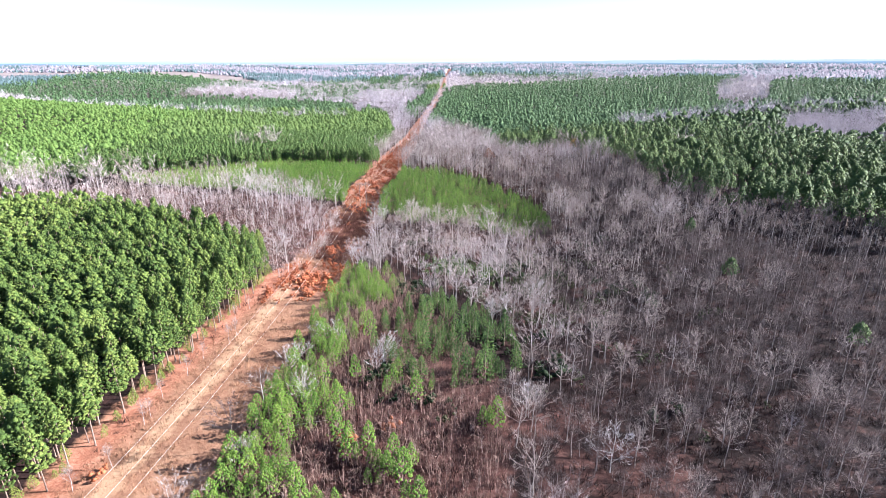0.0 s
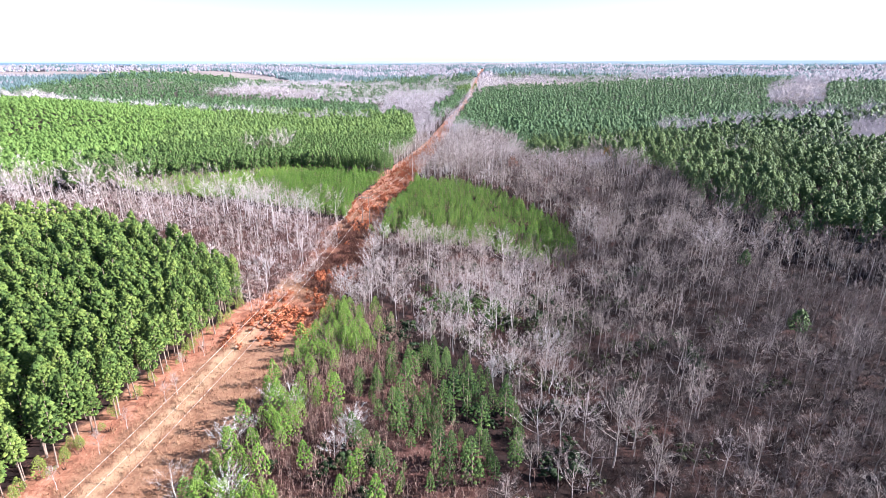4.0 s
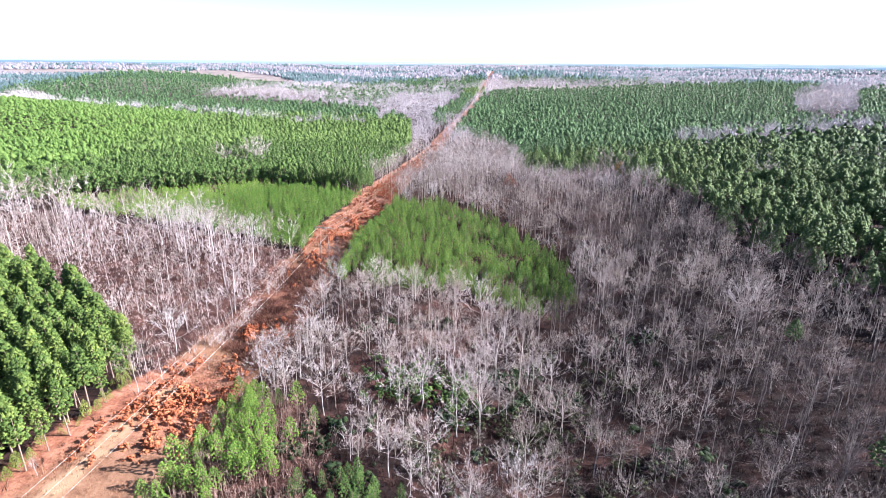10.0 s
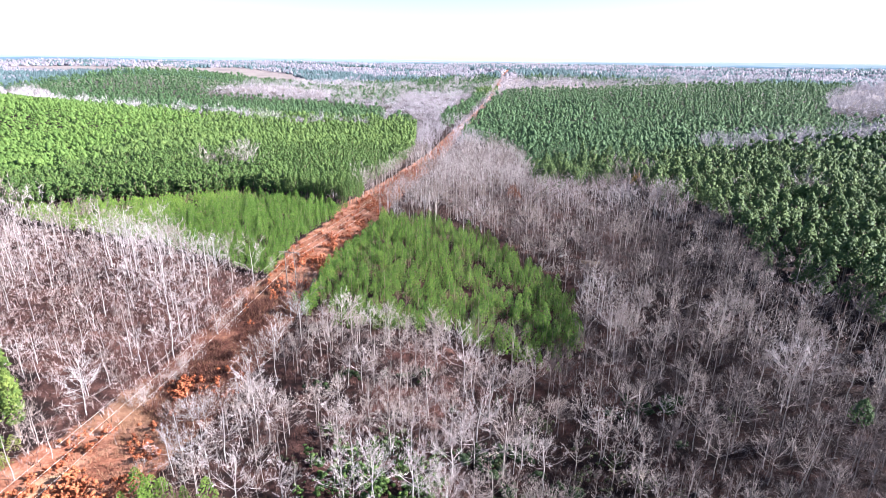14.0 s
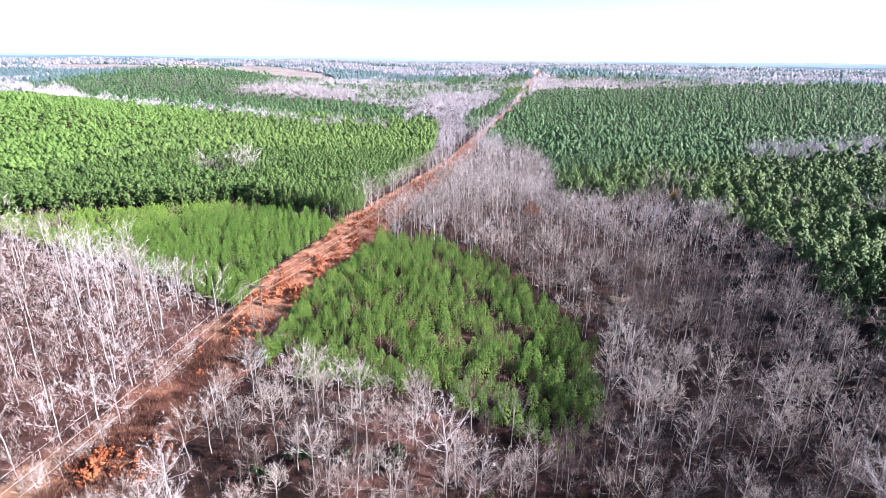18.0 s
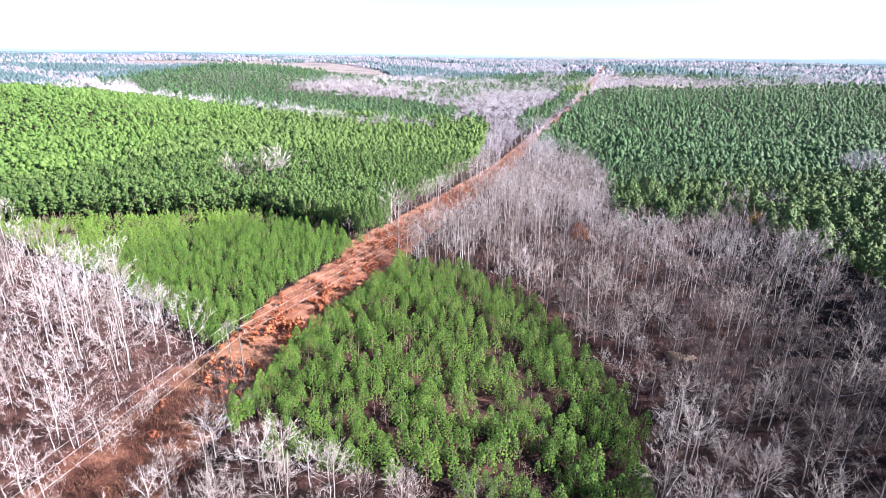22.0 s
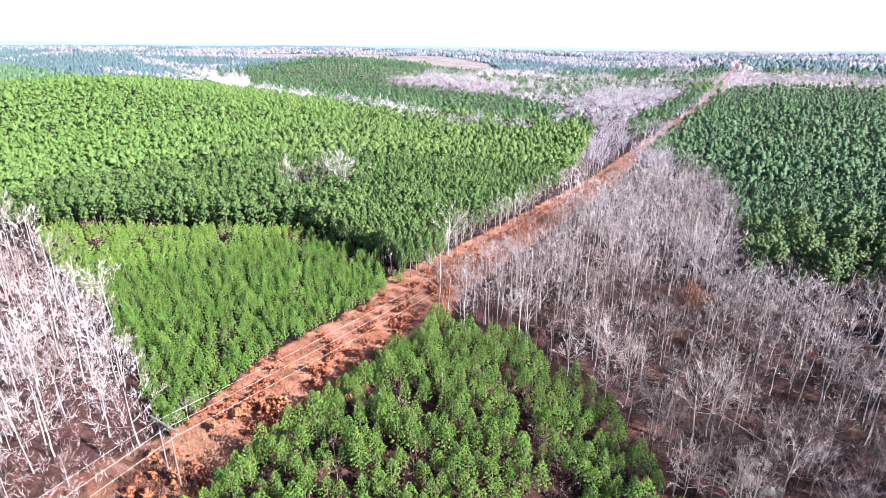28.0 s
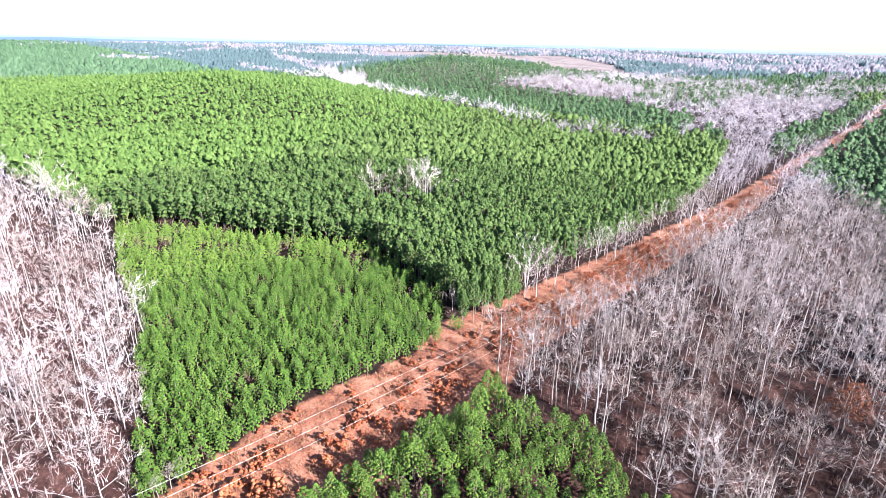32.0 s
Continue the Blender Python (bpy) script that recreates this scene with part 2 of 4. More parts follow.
def tube(path, radii, sides):
    path = np.asarray(path, float)
    ang = np.arange(sides) * 2 * math.pi / sides
    rings = []
    for i in range(len(path)):
        d = path[min(i + 1, len(path) - 1)] - path[max(i - 1, 0)]
        d = d / (np.linalg.norm(d) + 1e-9)
        u = np.cross(d, (0.31, 0.95, 0.05))
        u /= np.linalg.norm(u)
        w = np.cross(d, u)
        rings.append(path[i] + radii[i] * (np.cos(ang)[:, None] * u + np.sin(ang)[:, None] * w))
    v = np.concatenate(rings)
    f = []
    for i in range(len(path) - 1):
        for k in range(sides):
            a, b = i * sides + k, i * sides + (k + 1) % sides
            f += [(a, b, b + sides), (a, b + sides, a + sides)]
    return v, np.array(f)


def tufts(rng, centres, radii, tall=0.9):
    """Small uneven caps of needles, open below."""
    n = len(centres)
    a = rng.uniform(0, 6.28, n)[:, None] + np.arange(4) * 1.571 + rng.normal(0, 0.25, (n, 4))
    r = rng.uniform(0.7, 1.35, (n, 4))
    rim = np.stack([r * np.cos(a), r * np.sin(a), rng.uniform(-0.75, -0.1, (n, 4))], -1)
    v = np.concatenate([rim, rng.normal(0, 0.25, (n, 1, 3)) + (0, 0, tall)], 1)
    v = v * np.asarray(radii)[:, None, None] + np.asarray(centres)[:, None]
    f = np.array([(0, 1, 4), (1, 2, 4), (2, 3, 4), (3, 0, 4)])[None] + 5 * np.arange(n)[:, None, None]
    return v.reshape(-1, 3), f.reshape(-1, 3)


# ---- tree shapes: each gives its trunk and its crown ----
def pine_shape(rng, h, lod, wide=1.0, base=0.46):
    """A tall plantation pine: bare stem below, rounded uneven crown of whorled tufts above."""
    lean = rng.normal(0, 0.012 * h, 2)
    top = np.array([lean[0], lean[1], h])
    R, low = wide * h * rng.uniform(0.125, 0.155), h * rng.uniform(base, base + 0.1)
    n = (120, 56, 19, 6)[lod]
    t = np.sort(rng.uniform(0, 1, n))
    a = np.arange(n) * 2.4 + rng.uniform(0, 6)
    prof = (1 - t) ** 0.55 * np.minimum(1, (t + 0.16) / 0.34)
    rad = R * prof * rng.uniform(0.25, 1.0, n) ** 0.5 * rng.uniform(0.85, 1.12, n)
    c = np.stack([rad * np.cos(a), rad * np.sin(a), low + (h - low) * (0.05 + 0.92 * t)], -1)
    c[:, :2] += top[:2] * (c[:, 2:] / h)
    size = wide ** 0.25 * h * (0.026, 0.038, 0.06, 0.1)[lod] * rng.uniform(0.7, 1.3, n)
    crown = [tufts(rng, c, size, 0.9)]
    m = (260, 70, 12, 1)[lod]
    k = rng.integers(0, n, m)
    way = c[k] - (top * (0.5 * (low + h) / h))
    way /= np.linalg.norm(way, axis=1)[:, None]
    way = way * 0.7 + rng.normal(0, 0.55, (m, 3)) + (0, 0, 0.35)
    way /= np.linalg.norm(way, axis=1)[:, None]
    crown.append(spikes(rng, c[k] + way * size[k][:, None] * 0.4, way * size[k][:, None] * 1.75, size[k] * (0.26, 0.34, 0.5, 0.6)[lod]))
    s = (6, 4, 3, 3)[lod]
    z = np.linspace(0, 0.93, (4, 2, 2, 2)[lod])
    trunk = tube(top[None] * z[:, None], 0.011 * h * (1.05 - 0.8 * z), s)
    return {"trunk": trunk, "crown": join(crown)}


def young_shape(rng, h, lod, slim=1.0):
    """A young pine: a full rounded cone of tufts almost to the ground."""
    n = (96, 40, 15, 6)[lod]
    t = np.linspace(0.04, 1, n) ** 0.8
    a = np.arange(n) * 2.4 + rng.uniform(0, 6)
    R = slim * h * rng.uniform(0.21, 0.28)
    rad = 1.12 * R * (1 - t) ** 0.54 * np.minimum(1, (t + 0.3) / 0.5) * rng.uniform(0.3, 1.0, n) ** 0.5 * rng.uniform(0.85, 1.15, n)
    c = np.stack([rad * np.cos(a), rad * np.sin(a), h * (0.16 + 0.78 * t)], -1)
    size = h * (0.035, 0.053, 0.085, 0.13)[lod] * rng.uniform(0.75, 1.25, n) * (1.2 - 0.6 * t) * slim ** 0.6
    crown = [tufts(rng, c, size, 0.85)]
    m = (120, 44, 12, 4)[lod]
    k = rng.integers(0, n, m)
    way = np.stack([np.cos(a[k]), np.sin(a[k]), rng.uniform(0.1, 1.3, m)], -1) + rng.normal(0, 0.35, (m, 3))
    way /= np.linalg.norm(way, axis=1)[:, None]
    crown.append(spikes(rng, c[k] + way * size[k][:, None] * 0.45, way * size[k][:, None] * 1.35, size[k] * 0.4))
    z = np.array([0, 0.85])
    trunk = tube(np.array([[0, 0, 0], [0, 0, 0.85 * h]]), 0.012 * h * (1.1 - z), (5, 3, 3, 3)[lod])
    return {"trunk": trunk, "crown": join(crown)}


def bare_shape(rng, h, spread, lod, twig=1.0):
    """A leafless hardwood: a slim trunk, limbs that fan out into a dome, and a haze of fine twigs over it."""
    sides = (6, 4, 3, 3)[lod]
    fork = rng.uniform(0.34, 0.48) if spread < 0.44 else rng.uniform(0.2, 0.3)
    lean = rng.normal(0, 0.03 * h, 2)
    z = np.array([0, 0.5 * fork, fork, 0.84] if lod < 2 else [0, 0.78])
    stem = np.concatenate([lean * z[:, None] + rng.normal(0, 0.01 * h, (len(z), 2)) * (z > 0)[:, None], (z * h)[:, None]], 1)
    r0 = 0.0086 * h
    trunk = tube(stem, r0 * (1.1 - z * 1.05), sides)
    heart = np.array([lean[0] * 0.7, lean[1] * 0.7, h * (0.36 + 0.5 * fork)])
    dome = np.array([spread * h, spread * h, h - heart[2]])
    limbs, tips, tw = [], [], []
    nl = (12, 8, 5, 0)[lod]
    turn = rng.uniform(0, 6.28)
    for i in range(nl):
        u = (i + 0.5) / nl
        level = 0.92 * fork + (0.76 - fork) * u
        p = np.array([np.interp(level, z, stem[:, q]) for q in range(3)])
        a, up = turn + i * 2.4 + rng.uniform(-0.4, 0.4), radians(4 + 72 * u + rng.normal(0, 8))
        ray = np.array([math.cos(a) * math.cos(up), math.sin(a) * math.cos(up), math.sin(up)])
        end = heart + dome * ray * rng.uniform(0.74, 1.0)
        mid = p + (end - p) * 0.5 + np.array([ray[0], ray[1], -0.25]) * spread * h * 0.12 + rng.normal(0, 0.012 * h, 3)
        rr = r0 * rng.uniform(0.3, 0.44) * (1.1 - 0.5 * u)
        if lod == 0:
            limbs.append(tube([p, mid, end], [rr, rr * 0.65, rr * 0.2], 3))
        else:
            limbs += [spikes(rng, p[None], (mid - p)[None] * 1.25, [rr * 2.2]), spikes(rng, mid[None], (end - mid)[None], [rr * 1.5])]
        d = (end - mid) / np.linalg.norm(end - mid)
        for q in np.linspace(0.35, 1.0, (6, 4, 3)[lod]):
            at = p + (mid - p) * min(2 * q, 1) + (end - mid) * max(2 * q - 1, 0)
            w = d * 0.5 + ray * 0.45 + rng.normal(0, 0.42, 3) + (0, 0, 0.18)
            w *= h * rng.uniform(0.09, 0.16) / np.linalg.norm(w)
            limbs.append(spikes(rng, at[None], w[None], [rr * 0.8]))
            tips += [at + 0.3 * w, at + 0.65 * w, at + 0.95 * w]
            tw += [w / np.linalg.norm(w)] * 3
    m = (520, 210, 90, 28)[lod]
    if tips:
        tips, tw = np.array(tips), np.array(tw)
        k = rng.integers(0, len(tips), m)
        way = tw[k] + rng.normal(0, 0.6, (m, 3)) + (0, 0, 0.15)
        at = tips[k] + rng.normal(0, 0.008 * h, (m, 3))
    else:
        ray = rng.normal(0, 1, (m, 3))
        ray[:, 2] = np.abs(ray[:, 2])
        ray /= np.linalg.norm(ray, axis=1)[:, None]
        at = heart + dome * ray * rng.uniform(0.35, 0.85, (m, 1))
        way = ray * 0.7 + rng.normal(0, 0.45, (m, 3)) + (0, 0, 0.35)
    way /= np.linalg.norm(way, axis=1)[:, None]
    way *= h * (0.075, 0.095, 0.13, 0.2)[lod] * rng.uniform(0.6, 1.3, (m, 1))
    limbs.append(spikes(rng, at, way, h * (0.0042, 0.0062, 0.0095, 0.022)[lod] * twig))
    return {"trunk": trunk, "crown": join(limbs)}


def scatter(rng, kinds, x, y, z, scale, turn=None):
    """Copies of random shapes at the given places, as one set of vertices and triangles."""
    n = len(x)
    pick, a = rng.integers(0, len(kinds), n), rng.uniform(0, 6.28, n)
    out = []
    for k, (v, f) in enumerate(kinds):
        s = np.nonzero(pick == k)[0]
        if not len(s):
            continue
        c, q = np.cos(a[s])[:, None], np.sin(a[s])[:, None]
        g = scale[s][:, None]
        w = np.stack([(v[:, 0] * c - v[:, 1] * q) * g + x[s][:, None], (v[:, 0] * q + v[:, 1] * c) * g + y[s][:, None], v[:, 2] * g + z[s][:, None]], -1)
        ff = f[None] + (np.arange(len(s)) * len(v))[:, None, None]
        out.append((w.reshape(-1, 3), ff.reshape(-1, 3)))
    return join(out)


def inside(poly, x, y):
    ok = np.zeros(len(x), bool)
    for (ax, ay), (bx, by) in zip(poly, poly[1:] + poly[:1]):
        cut = ((ay > y) != (by > y)) & (x < (bx - ax) * (y - ay) / (by - ay + 1e-12) + ax)
        ok ^= cut
    return ok


def near_line(pts, x, y):
    """How far places are from a chain of straight pieces."""
    best = np.full(len(x), 1e9)
    for (ax, ay), (bx, by) in zip(pts, pts[1:]):
        dx, dy = bx - ax, by - ay
        t = np.clip(((x - ax) * dx + (y - ay) * dy) / (dx * dx + dy * dy), 0, 1)
        best = np.minimum(best, np.hypot(x - ax - t * dx, y - ay - t * dy))
    return best


def waves(x, y, s, seed=0.0):
    """A smooth uneven field between about -1 and 1, s metres across."""
    return (np.sin(x / s + seed) * np.cos(y / s * 1.3 - seed) + 0.6 * np.sin((x + y) / s * 1.9 + 2 * seed) + 0.5 * np.cos((x - 1.7 * y) / s * 2.7 + seed)) / 1.7


# ---- stands of trees in plan ----
P1 = [(-99, 30), (-98, 190), (-98, 217), (-112, 242), (-135, 256), (-183, 279), (-250, 296), (-360, 300), (-360, 30)]
D1 = [(-93, 221), (-112, 247), (-135, 261), (-183, 284), (-260, 301), (-420, 306), (-420, 362), (-267, 374), (-217, 369), (-156, 356), (-131, 352), (-95, 343)]
P2 = [(-102, 350), (-105, 440), (-112, 451), (-130, 457), (-184, 467), (-216, 445), (-267, 418), (-300, 392), (-250, 380), (-217, 373), (-170, 368), (-156, 361), (-131, 357), (-110, 347)]
P3 = [(-99, 464), (-112, 450), (-130, 456), (-184, 466), (-216, 444), (-267, 417), (-308, 388), (-400, 370), (-1200, 300), (-1600, 700), (-900, 905), (-649, 820), (-560, 850), (-437, 825), (-327, 795), (-286, 810), (-199, 796), (-147, 704), (-126, 600), (-110, 480)]
P4 = [(-69, 338), (-71, 380), (-68, 420), (-48, 433), (-34, 428), (-8, 421), (23, 392), (38, 372), (41, 334), (33, 314), (5, 322), (-21, 320), (-51, 311), (-67, 322)]
P5 = [(-91, 800), (-19, 725), (8, 578), (13, 514), (51, 522), (72, 543), (118, 445), (118, 373), (139, 316), (194, 269), (330, 180), (1000, 300), (1400, 1500), (350, 1500), (188, 1425), (46, 1385), (-70, 1330), (-104, 1300)]
P6 = [(-118, 880), (-112, 1300), (-150, 1300), (-150, 960), (-128, 860)]
M1 = [(-64, 225), (-42, 228), (-17, 187), (0, 154), (7, 134), (5, 60), (-62, 60), (-62, 112), (-63, 162)]
THICKET = [(-40, 168), (-30, 200), (-17, 205), (-2, 196), (12, 166), (12, 148), (-4, 136), (-24, 140), (-36, 152)]
PALE_A = [(-1436, 984), (-868, 930), (-649, 850), (-560, 880), (-437, 859), (-327, 827), (-230, 840)]
PALE_C = [(440, 970), (420, 1060), (500, 1270), (648, 1449), (660, 1376), (500, 1040)]
PALE_D = [(562, 1333), (894, 1961), (1118, 2113), (1462, 2207), (937, 1407), (801, 1457), (620, 1324)]
GREY_EAST = [(363, 726), (432, 794), (600, 800), (402, 582), (351, 576), (324, 620)]
FIELD = [(-2145, 1865), (-1915, 2091), (-1452, 2131), (-1399, 2382), (-966, 2024), (-587, 1535), (-633, 1489), (-704, 1345), (-1164, 1857), (-1418, 1829), (-1668, 1675)]
NW_PINE = [(-190, 1500), (-195, 1650), (-150, 1730), (-128, 1600), (-135, 1446)]
NE_PINE = [(-108, 1740), (60, 1730), (420, 1780), (420, 1640), (107, 1505), (21, 1505), (-48, 1511), (-85, 1593)]
EAST_VALLEY = [(-106, 1454), (-88, 1561), (-37, 1479), (10, 1565), (98, 1523), (7, 1424), (-84, 1351)]
GROVE = [(-257, 1026), (-295, 1239), (-221, 1315), (-160, 1336), (-140, 1233), (-174, 1045), (-209, 932), (-210, 867)]
GREY_PINE = [(-573, 1169), (-552, 1392), (-403, 1380), (-354, 1407), (-222, 1488), (-171, 1440), (-204, 1323), (-300, 1281), (-275, 1131), (-423, 1150), (-534, 1130)]
D4_PALE = [(-652, 1103), (-628, 1231), (-585, 1296), (-510, 1260), (-456, 1264), (-409, 1150), (-505, 1140), (-593, 1095)]
PALE_W = [(-1981, 1335), (-1672, 1268), (-1207, 1121), (-1021, 1010), (-951, 1032), (-726, 864), (-697, 810), (-1045, 985), (-1231, 1054), (-1600, 1175)]
PALE_B = [(190, 735), (240, 760), (440, 882), (800, 950)]
D4 = [(-640, 1080), (-395, 1093), (-219, 1010), (-172, 870), (-140, 860), (-150, 1300), (-300, 1320), (-620, 1180)]
PATCH = [(-256, 524), (-224, 548), (-214, 538), (-244, 512)]
PATCH_GAP = [(-244, 512), (-214, 538), (-203, 526), (-233, 498)]
P5N = [(8, 578), (13, 514), (51, 522), (72, 543), (118, 445), (118, 373), (139, 316), (194, 269), (330, 180), (900, 300), (900, 900), (440, 850), (235, 728), (130, 660), (60, 640)]


def stand_of(x, y):
    """0 open, 1 tall pine, 2 young pine, 3 dark pine, 4 hardwood, 5 mixed brush, 6 young pine by the strip."""
    k = np.full(len(x), 4)
    r = np.hypot(x, y - 150)
    k[(x < -110) & (y > np.interp(x, [-308, -267, -216, -184, -130], [380, 417, 444, 466, 456]))] = 1
    k[(x > -90) & (y > 800)] = 3
    wide = r > 1250
    patch = waves(x, y, 150, 1.0) + 0.4 * waves(x, y, 60, 2.0)
    plain = (x < -600) & (y < 1900 + 0.35 * (x + 600))
    k[wide] = np.where(patch[wide] > np.where(plain[wide], 0.8, -0.25), 4, np.where(plain[wide], 1, 3))
    k[wide & (r > 1900) & (waves(x, y, 170, 4.0) > np.where(plain, 1.0, 0.45))] = 0
    for poly, kind in ((P3, 1), (P5, 3), (P6, 3), (D4, 4), (GREY_PINE, 9), (D4_PALE, 4), (GROVE, 4), (FIELD, 0), (PALE_W, 4), (NW_PINE, 3), (NE_PINE, 3), (EAST_VALLEY, 4), (PALE_D, 4), (P1, 1), (D1, 4), (P2, 6), (P4, 2), (M1, 5), (P5N, 8), (GREY_EAST, 4), (PATCH, 4), (PATCH_GAP, 0), (PALE_C, 4)):
        k[inside(poly, x, y)] = kind
    k[k == 9] = np.where(waves(x[k == 9], y[k == 9], 14, 1.7) > 0.1, 4, 3)
    k[(k == 1) & (x + 0.25 * (y - 400) < -330 + 25 * waves(x, y, 40)) & (y > 330) & (y < 880)] = 7
    k[(k == 1) & (x < -150) & (y > 880)] = 3
    k[(near_line(PALE_A, x, y) < 18 + 12 * waves(x, y, 25))] = 4
    k[(near_line(PALE_B, x, y) < 24 + 14 * waves(x, y, 30))] = 4
    k[(k == 8) & (waves(x, y, 31, 2.2) > 0.78)] = 4
    west = strip_left(y) - x
    k[(west > 0) & (west < np.interp(y, [460, 520, 700, 850, 960, 1000], [0, 7, 15, 45, 60, 60])) & (y > 460) & (y < 1000)] = 4
    k[inside(P6, x, y)] = 3
    k[(west > 0) & (west < 9) & (y > 346) & (y < 447)] = 6
    k[(west > 0) & (west < 12) & (y >= 447) & (y <= 475)] = 1
    k[(k == 4) & (x > strip_right(y)) & (x < -60) & (y > 318) & (y < 425)] = 0
    k[(west < 0) & (x < strip_right(y))] = 0
    return k


def seen_ground(x, y):
    """The part of the plan that the flight overlooks, and a margin."""
    return (y > 55) & ((y > 292) | (y > 30 - 1.12 * (x + 100))) & (x < np.maximum(95 + 0.54 * y, 30 + 0.72 * y))


def grid(rng, x0, x1, y0, y1, step, jitter=0.3):
    gx, gy = np.meshgrid(np.arange(x0, x1, step), np.arange(y0, y1, step))
    gx = gx + (np.arange(gx.shape[0]) % 2)[:, None] * step * 0.5
    x, y = gx.ravel(), gy.ravel()
    return x + rng.normal(0, jitter * step, len(x)), y + rng.normal(0, jitter * step, len(x))


def row_grid(rng, angle, apart, step, x0, x1, y0, y1, uneven):
    """Planted rows at an angle to the strip."""
    n, m = int(900 / apart), int(900 / step)
    u, v = np.meshgrid(np.arange(-n, n) * apart, np.arange(-m, m) * step)
    u, v = u.ravel() + rng.normal(0, uneven, u.size), v.ravel() + rng.normal(0, uneven * 1.6, u.size)
    c, s = math.cos(radians(angle)), math.sin(radians(angle))
    x, y = v * c - u * s + (x0 + x1) / 2, v * s + u * c + (y0 + y1) / 2
    ok = (x > x0) & (x < x1) & (y > y0) & (y < y1)
    return x[ok], y[ok]


def range_of(x, y):
    """How far a place is from the line of flight, in plan."""
    return near_line([(0, 0), (28, 190), (12, 330)], x, y)

# ---- ground: one sheet to the horizon ----
def ground_material():
    m, n, l, b = material("ground_cover", 0.95)
    g = n.new("ShaderNodeNewGeometry")
    fine, mid, broad = noise_tex(n, l, 1.3, 5.0, 0.7), noise_tex(n, l, 0.16, 4.0), noise_tex(n, l, 0.012, 3.0)
    both = math_node(n, l, "MULTIPLY_ADD", mid, 0.6, math_node(n, l, "MULTIPLY", fine, 0.5))
    # Litter is darker than its own colour, standing in for shadow under the trees.
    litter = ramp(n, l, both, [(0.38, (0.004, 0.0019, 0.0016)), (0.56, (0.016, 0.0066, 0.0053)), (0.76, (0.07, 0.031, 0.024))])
    sedge = ramp(n, l, both, [(0.34, (0.084, 0.0372, 0.0216)), (0.52, (0.216, 0.111, 0.066)), (0.74, (0.312, 0.186, 0.114))])
    clay = ramp(n, l, both, [(0.36, (0.075, 0.024, 0.015)), (0.52, (0.25, 0.096, 0.056)), (0.72, (0.42, 0.22, 0.145))])
    thicket = ramp(n, l, both, [(0.36, (0.01, 0.0045, 0.0037)), (0.55, (0.055, 0.023, 0.018)), (0.75, (0.14, 0.07, 0.055))])

    def told(name):
        t = n.new("ShaderNodeAttribute")
        t.attribute_name = name
        return t.outputs["Fac"]

    def soft(value, lo, hi):
        r = n.new("ShaderNodeMapRange")
        r.inputs["From Min"].default_value, r.inputs["From Max"].default_value = lo, hi
        l.new(value, r.inputs["Value"])
        return r.outputs[0]

    wander = math_node(n, l, "MULTIPLY_ADD", mid, 1.3, -0.65)
    cover = mix(n, l, soft(math_node(n, l, "ADD", told("clay"), wander), 0.25, 0.75), sedge, clay)
    overgrown = ramp(n, l, both, [(0.36, (0.03, 0.011, 0.008)), (0.55, (0.12, 0.046, 0.03)), (0.75, (0.26, 0.13, 0.08))])
    cover = mix(n, l, soft(math_node(n, l, "ADD", told("thicket"), wander), 0.3, 0.7), cover, overgrown)
    path = ramp(n, l, both, [(0.34, (0.22, 0.12, 0.07)), (0.6, (0.36, 0.23, 0.14))])
    cover = mix(n, l, soft(math_node(n, l, "ADD", told("track"), math_node(n, l, "MULTIPLY", wander, 0.8)), 0.35, 0.75), cover, path)
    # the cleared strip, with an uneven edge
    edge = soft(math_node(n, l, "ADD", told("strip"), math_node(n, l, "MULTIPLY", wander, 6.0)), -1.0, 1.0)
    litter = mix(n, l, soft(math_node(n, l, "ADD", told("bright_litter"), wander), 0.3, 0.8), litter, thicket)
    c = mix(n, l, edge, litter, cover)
    # distant fields and clearings
    field = ramp(n, l, broad, [(0.4, (0.17, 0.135, 0.13)), (0.5, (0.27, 0.222, 0.205)), (0.62, (0.2, 0.165, 0.155))])
    ride = n.new("ShaderNodeVectorMath")
    ride.operation = "LENGTH"
    l.new(g.outputs["Position"], ride.inputs[0])
    far = n.new("ShaderNodeMapRange")
    far.inputs["From Min"].default_value, far.inputs["From Max"].default_value = 1250, 1500
    l.new(ride.outputs["Value"], far.inputs["Value"])
    c = mix(n, l, math_node(n, l, "MULTIPLY", far.outputs[0], math_node(n, l, "SUBTRACT", 1.0, edge)), c, field)
    l.new(c, b.inputs["Base Color"])
    bump(n, l, b, both, 0.8, 0.5)
    return m


